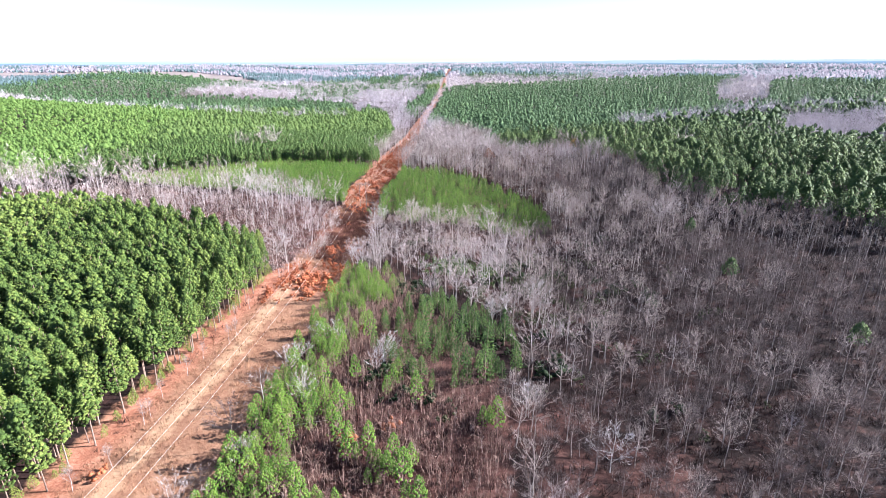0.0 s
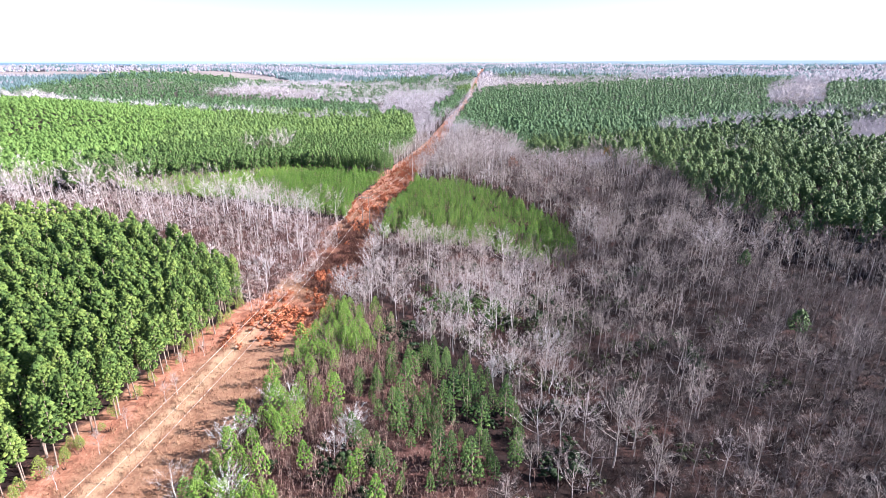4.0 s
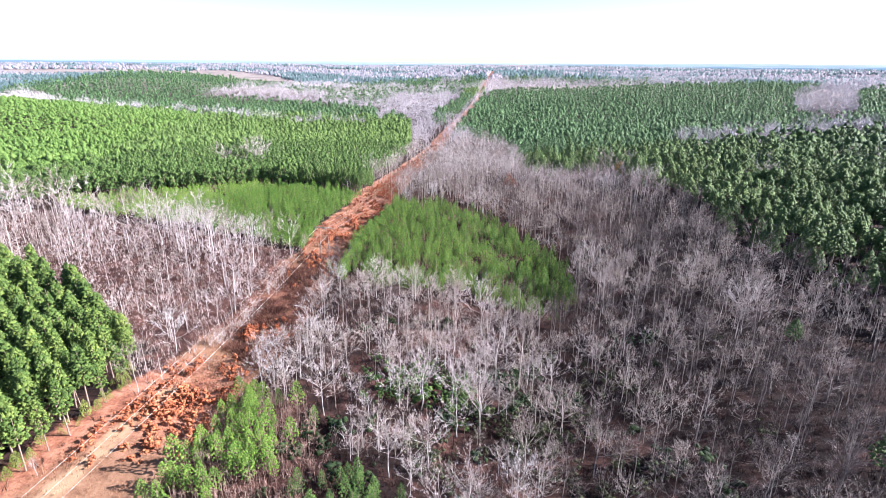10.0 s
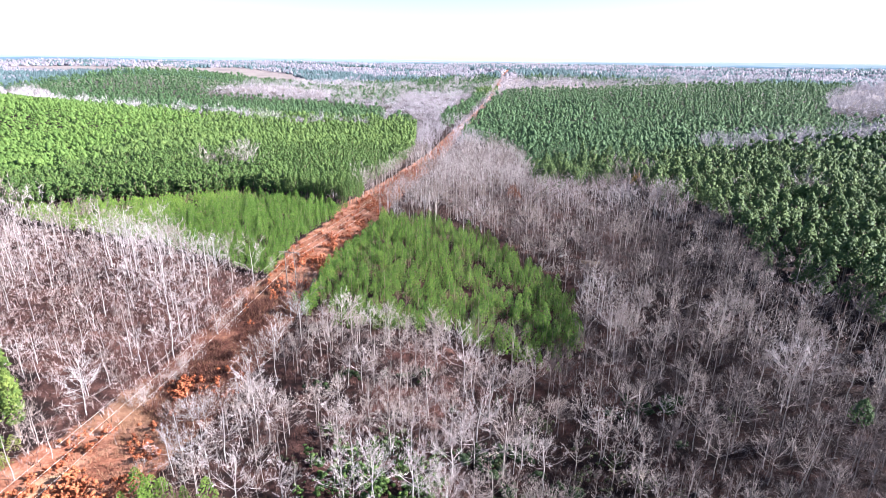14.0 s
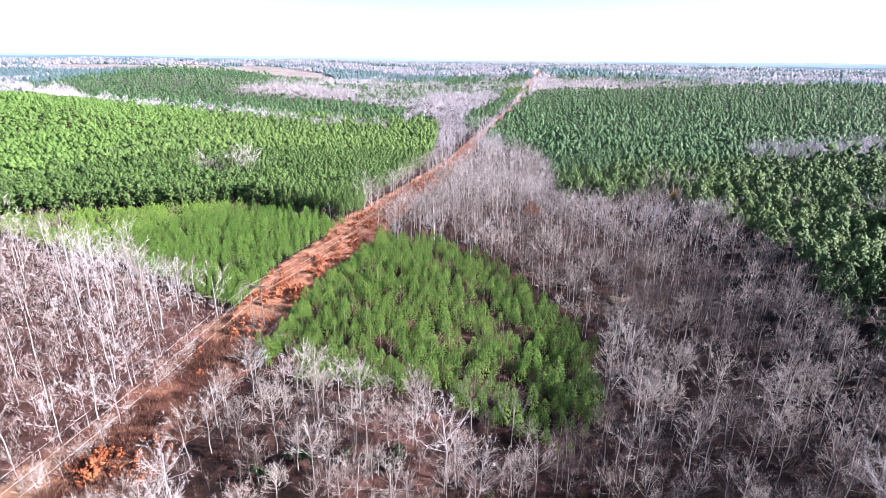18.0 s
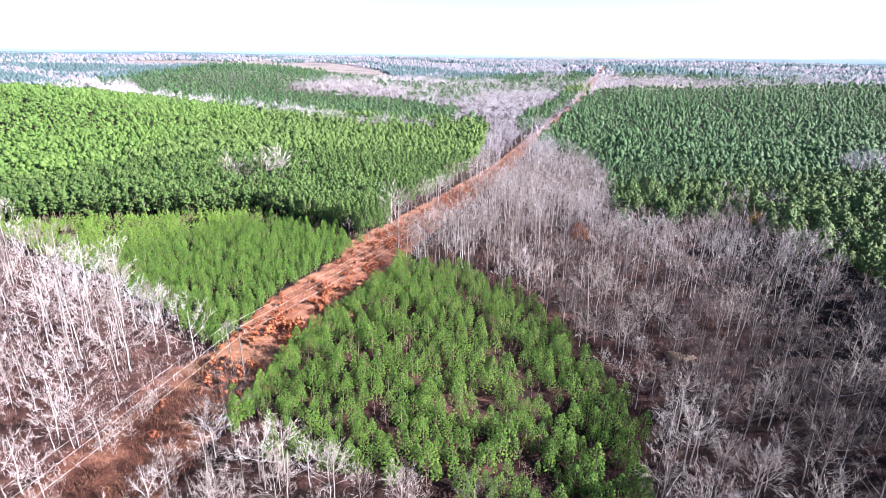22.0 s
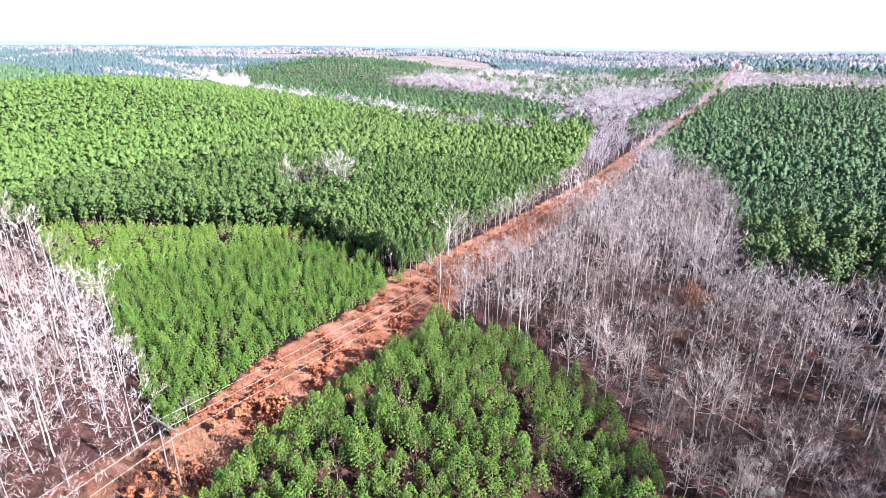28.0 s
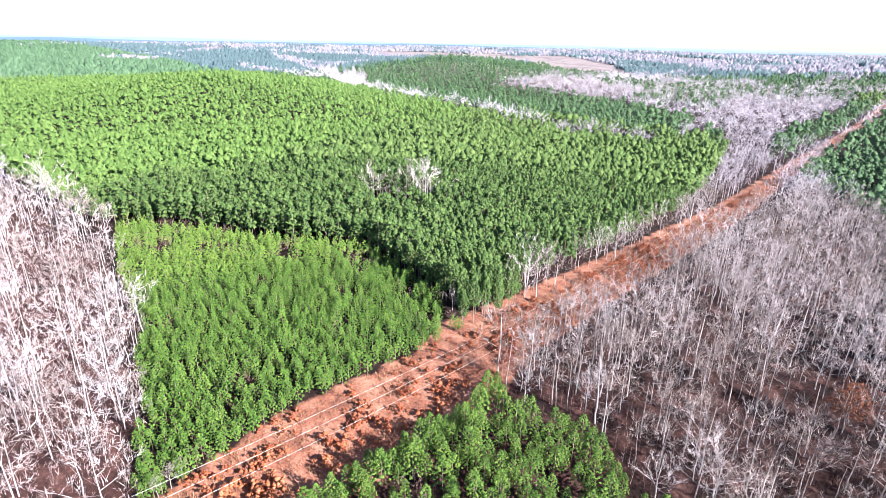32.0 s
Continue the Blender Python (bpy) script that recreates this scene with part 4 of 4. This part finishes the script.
# evergreen undergrowth in the damp bottom
gx, gy = grid(rng, -45, 70, 130, 300, 4.5, 0.4)
k = stand_of(gx, gy)
ok = np.isin(k, (4, 5)) & (waves(gx, gy, 17, 0.6) + rng.normal(0, 0.2, len(gx)) > 0.62 - 0.3 * np.exp(-((gx - 5) / 22) ** 2 - ((gy - 215) / 35) ** 2))
stuff("evergreen_shrubs", [clumps(np.random.default_rng(k), np.random.default_rng(k).normal(0, 1, (14, 3)) * (0.9, 0.9, 0.6) + (0, 0, 1.8), np.random.default_rng(k).uniform(0.4, 0.9, 14)) for k in range(5)], rng, gx[ok], gy[ok], rng.uniform(0.6, 1.5, ok.sum()), M["evergreen"], "dark evergreen shrubs under the hardwoods", "shrubs")

# thin saplings standing close together below the hardwoods
gx, gy = grid(rng, -70, 190, 62, 480, 2.4, 0.4)
k = stand_of(gx, gy)
ok = seen_ground(gx, gy) & np.isin(k, (4, 5)) & (range_of(gx, gy) < 160) & ~inside(THICKET, gx, gy)
gx, gy, k = gx[ok], gy[ok], k[ok]
clump = waves(gx, gy, 9, 1.5) + rng.normal(0, 0.5, len(gx))
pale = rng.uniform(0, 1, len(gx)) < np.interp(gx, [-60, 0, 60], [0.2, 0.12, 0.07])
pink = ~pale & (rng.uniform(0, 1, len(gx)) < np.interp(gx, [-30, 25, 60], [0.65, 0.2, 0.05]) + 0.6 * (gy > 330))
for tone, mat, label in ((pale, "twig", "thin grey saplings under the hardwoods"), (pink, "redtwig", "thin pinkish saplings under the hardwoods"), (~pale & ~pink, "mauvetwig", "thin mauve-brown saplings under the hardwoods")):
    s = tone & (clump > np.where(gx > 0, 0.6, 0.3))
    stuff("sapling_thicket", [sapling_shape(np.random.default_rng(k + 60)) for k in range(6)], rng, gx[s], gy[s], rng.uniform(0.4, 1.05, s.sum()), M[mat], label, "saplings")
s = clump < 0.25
stuff("brush", [brush_shape(np.random.default_rng(k + 80), 3.2, 9) for k in range(6)], rng, gx[s], gy[s], rng.uniform(0.4, 1.1, s.sum()), M["brush"], "red-brown brush darkened for shade under the hardwoods", "brush")

# dark evergreen clump between the pale trees
gx, gy = grid(rng, -32, 12, 228, 268, 3.4, 0.4)
ok = (np.hypot((gx + 12) / 18, (gy - 248) / 14) + rng.normal(0, 0.25, len(gx)) < 1)
stuff("evergreen_shrubs", [clumps(np.random.default_rng(k + 20), np.random.default_rng(k).normal(0, 1, (16, 3)) * (0.9, 0.9, 0.9) + (0, 0, 2.4), np.random.default_rng(k).uniform(0.35, 0.75, 16)) for k in range(5)], rng, gx[ok], gy[ok], rng.uniform(0.6, 1.4, ok.sum()), M["thicketpine"], "dark evergreen bushes between pale hardwoods", "shrubs")

# olive evergreen bushes in the damp middle of the wood
def olive_shape(g):
    n = 12
    c = np.stack([g.normal(0, 1.0, n), g.normal(0, 1.0, n), g.uniform(0.6, 3.4, n)], -1)
    k = g.integers(0, n, 40)
    way = g.normal(0, 0.6, (40, 3)) + (0, 0, 0.8)
    return join([clumps(g, c, g.uniform(0.3, 0.7, n)), spikes(g, c[k] - (0, 0, 0.3), way * 1.2, 0.16)])


gx, gy = grid(rng, -40, 90, 120, 310, 3.6, 0.4)
damp = np.exp(-((gx - 20 - 0.1 * (gy - 210)) / 30) ** 2 - ((gy - 225) / 55) ** 2)
ok = np.isin(stand_of(gx, gy), (4, 5)) & (waves(gx, gy, 10, 2.6) + rng.normal(0, 0.25, len(gx)) > 0.95 - 1.1 * damp)
stuff("evergreen_shrubs", [olive_shape(np.random.default_rng(k)) for k in range(6)], rng, gx[ok], gy[ok], rng.uniform(0.5, 1.2, ok.sum()), M["olive"], "olive green bushes under the hardwoods", "shrubs")

# the cleared strip: broom sedge and rust-red shrubs
def tuft_shape(g):
    n = 5
    at = np.concatenate([g.normal(0, 0.25, (n, 2)), np.zeros((n, 1))], 1)
    way = np.concatenate([g.normal(0, 0.3, (n, 2)), g.uniform(0.6, 1.2, (n, 1))], 1)
    return spikes(g, at, way, 0.12)


gy = 60 + 640 * rng.uniform(0, 1, 14000) ** 1.15
gx = line_x(gy) + rng.uniform(-1, 1, len(gy)) * strip_half(gy)
stuff("broom_sedge", [tuft_shape(np.random.default_rng(k)) for k in range(5)], rng, gx, gy, rng.uniform(0.5, 1.3, len(gx)), M["sedge"], "dry tan broom sedge in the cleared strip", "grass")


def shrub_shape(g):
    n = 9
    c = np.stack([g.normal(0, 0.5, n), g.normal(0, 0.5, n), g.uniform(0.3, 1.5, n)], -1)
    k = g.integers(0, n, 26)
    way = g.normal(0, 1, (26, 3)) + (0, 0, 0.6)
    way /= np.linalg.norm(way, axis=1)[:, None]
    return join([clumps(g, c, g.uniform(0.25, 0.5, n)), spikes(g, c[k], way * 0.7, 0.2)])


def shrub_places(n):
    y = rng.uniform(190, 760, 6 * n)
    u = rng.uniform(-1, 1, len(y))
    x = line_x(y) + u * strip_half(y)
    dense = 0.12 - 0.1 * np.exp(-((y - 285) / 45) ** 4) + 0.5 * np.exp(-((y - 271) / 5) ** 2) + 0.4 * np.exp(-((y - 405) / 60) ** 2) * (u > -0.3) * (y > 352) + 0.8 * np.exp(-((y - 213) / 16) ** 2) + 0.6 * np.exp(-((y - 560) / 40) ** 2)
    s = rng.uniform(0, 1, len(y)) < dense * (0.5 + 0.6 * waves(x, y, 6))
    return x[s][:n], y[s][:n]


x, y = shrub_places(1300)
templates = [tagged(new("shrub", mesh_of("shrub", *shrub_shape(np.random.default_rng(k)), M["rust"])), "rust-red shrub in the cleared strip", "shrub", "rust-red shrubs of the strip") for k in range(6)]
near = np.argsort(range_of(x, y))
place(templates, rng, x[near[:240]], y[near[:240]], rng.uniform(0.6, 1.5, 240))
rest = near[240:]
stuff("shrub_patch", [shrub_shape(np.random.default_rng(k)) for k in range(6)], rng, x[rest], y[rest], rng.uniform(0.55, 1.5, len(rest)), M["rust"], "rust-red shrubs in the cleared strip", "shrubs")


# young pines added along the plantation edge, yellow-green for its sunlit lower branches
gy = rng.uniform(70, 232, 70)
gx = np.interp(gy, [60, 217, 232], [-99, -99, -104]) - np.abs(rng.normal(0, 2.2, len(gy)))
order = np.argsort(gy)
templates = [tree_template("young_pine", young_shape(G(90 + k), 6.0 + k * 0.6, 0, 1.1), ("pinebark", "sunlitpine"), "young pine added at the plantation edge, coloured yellow-green like sunlit branches", "pine", "young pines along the plantation edge") for k in range(5)]
place(templates, rng, gx, gy, rng.uniform(0.35, 1.1, len(gx)))

# red-leaved shrubs that stand out
for i, (x, y, r) in enumerate(((-83, 213, 2.0), (-80, 211, 1.7), (-78, 213, 1.8), (-81, 216, 1.5), (-90, 198, 1.6), (-92, 201, 1.3), (-96, 238, 1.7), (-94, 241, 1.4), (-83, 266, 1.8), (-86, 265, 1.6), (-84, 268, 1.3), (-35, 110, 2.6), (-91, 95, 1.7), (-45, 172, 1.8), (-57, 98, 1.4), (-86, 272, 1.5), (-25, 118, 2.0))):
    ob = tagged(new("red_shrub", mesh_of("red_shrub", *shrub_shape(G(700 + i)), M["rust"] if x < -60 else M["russet"])), "bright rust-red bush standing out from dry grass", "shrub", "bright red bushes")
    ob.matrix_basis = pose(x, y, float(land(x, y)) - 0.1, 0, 0, 60 * i) @ Matrix.Scale(r, 4)


# ---- power line ----
def line_structure(y):
    """Two poles with one crossarm, braces and three hanging insulators."""
    cx = -82.0 - 0.03 * (y - 338)
    g = float(land(cx, y))
    root = new("utility_pole")
    for sx in (-2.1, 2.1):
        part("pole", *tube([(sx, 0, -0.5), (sx, 0, 9), (sx, 0, 18.2)], [0.2, 0.17, 0.13], 8), M["wood"], root)
    part("crossarm", *tube([(-4.6, 0.22, 16.6), (4.6, 0.22, 16.6)], [0.24, 0.24], 4), M["wood"], root)
    for sx in (-1, 1):
        part("brace", *tube([(sx * 2.1, 0.2, 14.6), (sx * 0.2, 0.2, 16.5)], [0.06, 0.06], 4), M["wood"], root)
    for sx in (-4.2, 0, 4.2):
        part("insulator", *tube([(sx, 0.22, 16.5), (sx, 0.22, 16.2), (sx, 0.22, 15.9), (sx, 0.22, 15.5)], [0.05, 0.13, 0.13, 0.05], 8), M["porcelain"], root)
    root.matrix_basis = pose(cx, y, g, 0, 0, 1.7)
    return tagged(root, "weathered wooden two-pole power line structure with a crossarm", "utility pole", "structures of the power line"), (cx, y, g)


feet = [line_structure(y)[1] for y in (35.0, 338.0, 640.0)]
for off, height in ((-4.2, 15.4), (0.0, 15.4), (4.2, 15.4)):
    pts = []
    for (ax, ay, az), (bx, by, bz) in zip(feet, feet[1:]):
        for t in np.linspace(0, 1, 25)[:-1]:
            pts.append((ax + (bx - ax) * t + off, ay + (by - ay) * t, az + (bz - az) * t + height - 6.5 * 4 * t * (1 - t)))
    pts.append((feet[-1][0] + off, feet[-1][1], feet[-1][2] + height))
    v, f = tube(pts, [0.024] * len(pts), 4)
    tagged(new("power_line", mesh_of("power_line", v, f, M["steel"])), "thin bright conductor strung along the cleared strip", "power line", "conductors of the power line")

# ---- single trees that stand out ----
def lone(name, shape, mats, x, y, label, category, group=""):
    t = tree_template(name, shape, mats, label, category, group)
    t.matrix_basis = pose(x, y, float(land(x, y)) - 0.1, 0, 0, 37 * x)
    return t


for x, y, h, sp in ((-60, 239, 10, 0.5), (-103, 250, 16, 0.52), (20, 203, 16, 0.45), (-64, 309, 13, 0.42), (-127, 350, 16, 0.5), (-134, 345, 15, 0.46), (-142, 351, 16, 0.5), (-152, 353, 15, 0.48), (-166, 356, 16, 0.5), (-186, 361, 15, 0.48), (-200, 363, 15, 0.5), (-120, 341, 13, 0.46), (-68, 444, 9, 0.5), (-48, 440, 13, 0.42), (-62, 476, 16, 0.42), (-62, 432, 9, 0.5), (-69, 252, 9, 0.5), (-67, 254, 8, 0.5), (12, 128, 11, 0.34), (31, 107, 13, 0.45), (-111, 258, 13, 0.62), (3, 186, 12, 0.28), (8, 190, 12, 0.3)):
    lone("bare_tree", bare_shape(G(int(h * 10 + x) + 500), h, sp, 0, 1.5 if x > 0 else 1.3 if h < 11 else 1.1), ("silverbark", "silverbark"), x, y, "broad pale leafless tree with spreading limbs", "bare tree", "pale spreading trees")


for i, (x, y, h) in enumerate(((-59, 101, 7), (-57, 104, 6), (-61, 149, 6.5), (-58, 150, 6), (-58, 161, 7.5), (-52, 162, 8), (-50, 160, 6.5), (-62, 142, 8.5), (-60, 144, 7), (-52, 128, 9), (-51, 126, 8), (-33, 150, 8), (-31, 152, 8.5), (-34, 145, 7.5), (-32, 156, 8),
                              (-90, 98, 7), (-92, 114, 8), (-92, 117, 6.5), (-93, 138, 7.5), (-90, 160, 7), (-89, 164, 7.5), (-94, 90, 7.5), (-94, 126, 7), (-93, 148, 6.5), (-95, 176, 7), (-94, 186, 6))):
    lone("bare_sapling", bare_shape(G(400 + i), h * (1.15 if x > -70 else 1.0), 0.46 if x > -70 else 0.15, 0, 1.3 if x > -70 else 1.0), ("silverbark", "silverbark") if x > -70 else ("palebark", "twig"), x, y, "small silvery leafless tree at the edge of the strip", "bare sapling", "silvery saplings beside the strip")


for x, y, h in ((-77, 330, 4.2), (-75, 327, 3.4)):
    lone("young_pine", young_shape(G(int(-x)), h, 0, 1.5), ("pinebark", "young"), x, y, "small bushy green pine at the edge of the strip", "young pine", "bushy pines beside the poles")


def leafy_shape(g, h):
    t = bare_shape(g, h, 0.4, 0)
    a, r = g.uniform(0, 6.28, 420), 0.3 * h * g.uniform(0, 1, 420) ** 0.5
    c = np.stack([r * np.cos(a), r * np.sin(a), h * (0.5 + g.uniform(0, 0.5, 420) * (1 - (r / (0.32 * h)) ** 2))], -1)
    return {"trunk": t["trunk"], "crown": join([t["crown"], tufts(g, c, g.uniform(0.012, 0.028, 420) * h, 0.6)])}


lone("oak_tree", leafy_shape(G(3), 17), ("bark", "russet"), 1, 484, "hardwood still holding rust-brown leaves", "oak")
lone("maple_tree", leafy_shape(G(4), 17), ("bark", "amber"), 83, 530, "hardwood with amber yellow autumn leaves", "maple")
lone("oak_tree", leafy_shape(G(5), 9), ("bark", "russet"), -198, 468, "small rust-orange tree among the pines", "oak")
for x, y, h in ((102, 217, 15), (106, 276, 14), (118, 160, 15)):
    lone("pine_tree", pine_shape(G(int(x)), h, 0, 1.9), ("pinebark", "darkpine"), x, y, "single broad green pine among leafless hardwoods", "pine")


# ---- the creek: pale stones, a sandy pool, fallen logs ----
def stone(g, r):
    bm = bmesh.new()
    bmesh.ops.create_icosphere(bm, subdivisions=2, radius=r)
    for v in bm.verts:
        v.co *= 1 + 0.28 * noise.noise(v.co * 1.3 / r + Vector((g, 0, 0)))
        v.co.z *= 0.62
    me = bpy.data.meshes.new("rock")
    bm.to_mesh(me)
    bm.free()
    me.materials.append(M["rock"])
    return me


for i, (x, y, r) in enumerate(((33, 418, 1.1), (35, 419.5, 0.8), (31.6, 416.8, 0.6), (36.5, 417, 0.5), (43.5, 411.5, 0.5), (51.5, 411, 0.5))):
    ob = tagged(new("rock", stone(i * 3.7, r)), "pale weathered rock beside the creek", "rock", "rocks of the creek")
    ob.matrix_basis = pose(x, y, float(land(x, y)) + 0.15 * r, 0, 0, 50 * i)


def creek_pool():
    n = 24
    a = np.arange(n) * 2 * math.pi / n
    r = 1 + 0.25 * np.sin(3 * a + 1) + 0.15 * np.sin(5 * a)
    x, y = 47 + 4.2 * r * np.cos(a), 409 + 2.0 * r * np.sin(a)
    top = float(land(x, y).max()) + 0.35
    v = np.concatenate([np.stack([x, y, np.full(n, top)], -1), np.stack([x * 1.0 + 0.4 * np.cos(a), y + 0.4 * np.sin(a), np.full(n, top - 1.2)], -1), [[47, 409, top]]])
    i = np.arange(n)
    f = np.concatenate([np.stack([i, (i + 1) % n, np.full(n, 2 * n)], -1), np.stack([i, i + n, (i + 1) % n], -1), np.stack([(i + 1) % n, i + n, (i + 1) % n + n], -1)])
    m = plant_material("wet_sand", (0.05, 0.03, 0.016), (0.13, 0.08, 0.045), (0.22, 0.15, 0.09), rough=0.35, patch=0.3)
    tagged(new("sand_bar", mesh_of("sand_bar", v, f, m)), "small wet sand bar in the creek bottom", "sand bar", kind="structure")


creek_pool()
for i, (x, y, ln, turn) in enumerate(((-47, 118, 9, 20), (46, 352, 11, 70), (-20, 262, 9, 130), (58, 300, 12, 40), (-51, 121, 6, 100), (25, 436, 10, 150))):
    v, f = tube([(-ln / 2, 0, 0.25), (0, 0.2, 0.3), (ln / 2, 0, 0.2)], [0.19, 0.14, 0.07], 7)
    w, g = spikes(G(i), np.array([[0.1 * ln, 0.1, 0.3], [0.3 * ln, 0, 0.3], [0.2 * ln, 0, 0.3]]), np.array([[0.8, 1.2, 0.9], [0.9, -1.3, 0.8], [0.5, 0.3, 1.6]]), 0.14)
    ob = tagged(new("fallen_log", mesh_of("fallen_log", *join([(v, f), (w, g)]), M["bark"])), "pale fallen tree trunk on the forest floor", "log", "fallen trunks")
    ob.matrix_basis = pose(x, y, float(land(x, y)) + 0.2, 0, 0, turn)

# ---- the last ridges, distance haze painted on as a pale blue glow ----
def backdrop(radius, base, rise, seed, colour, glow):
    m, n, l, b = material("hazy_ridge_glow", 1.0)
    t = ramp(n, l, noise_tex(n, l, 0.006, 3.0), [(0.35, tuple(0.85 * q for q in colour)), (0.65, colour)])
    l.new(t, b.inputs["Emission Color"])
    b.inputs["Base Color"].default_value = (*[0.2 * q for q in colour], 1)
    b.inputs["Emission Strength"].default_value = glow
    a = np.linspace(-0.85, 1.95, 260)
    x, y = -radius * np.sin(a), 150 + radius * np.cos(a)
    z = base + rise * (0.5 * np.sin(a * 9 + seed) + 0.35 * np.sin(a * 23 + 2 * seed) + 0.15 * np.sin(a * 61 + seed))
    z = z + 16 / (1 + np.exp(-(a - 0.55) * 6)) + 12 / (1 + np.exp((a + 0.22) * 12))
    v = np.concatenate([np.stack([x, y, np.full_like(x, -60.0)], -1), np.stack([x, y, z], -1), np.stack([x * 1.02, y * 1.02, z - 25], -1)])
    q = len(a)
    i = np.arange(q - 1)
    f = np.concatenate([np.stack([i, i + 1, i + 1 + q, i + q], -1), np.stack([i + q, i + 1 + q, i + 1 + 2 * q, i + 2 * q], -1)])
    tagged(new("backdrop", mesh_of("backdrop", v, f, m)), "wooded ridge on the horizon, painted haze-blue and glowing", "ridge", kind="structure")


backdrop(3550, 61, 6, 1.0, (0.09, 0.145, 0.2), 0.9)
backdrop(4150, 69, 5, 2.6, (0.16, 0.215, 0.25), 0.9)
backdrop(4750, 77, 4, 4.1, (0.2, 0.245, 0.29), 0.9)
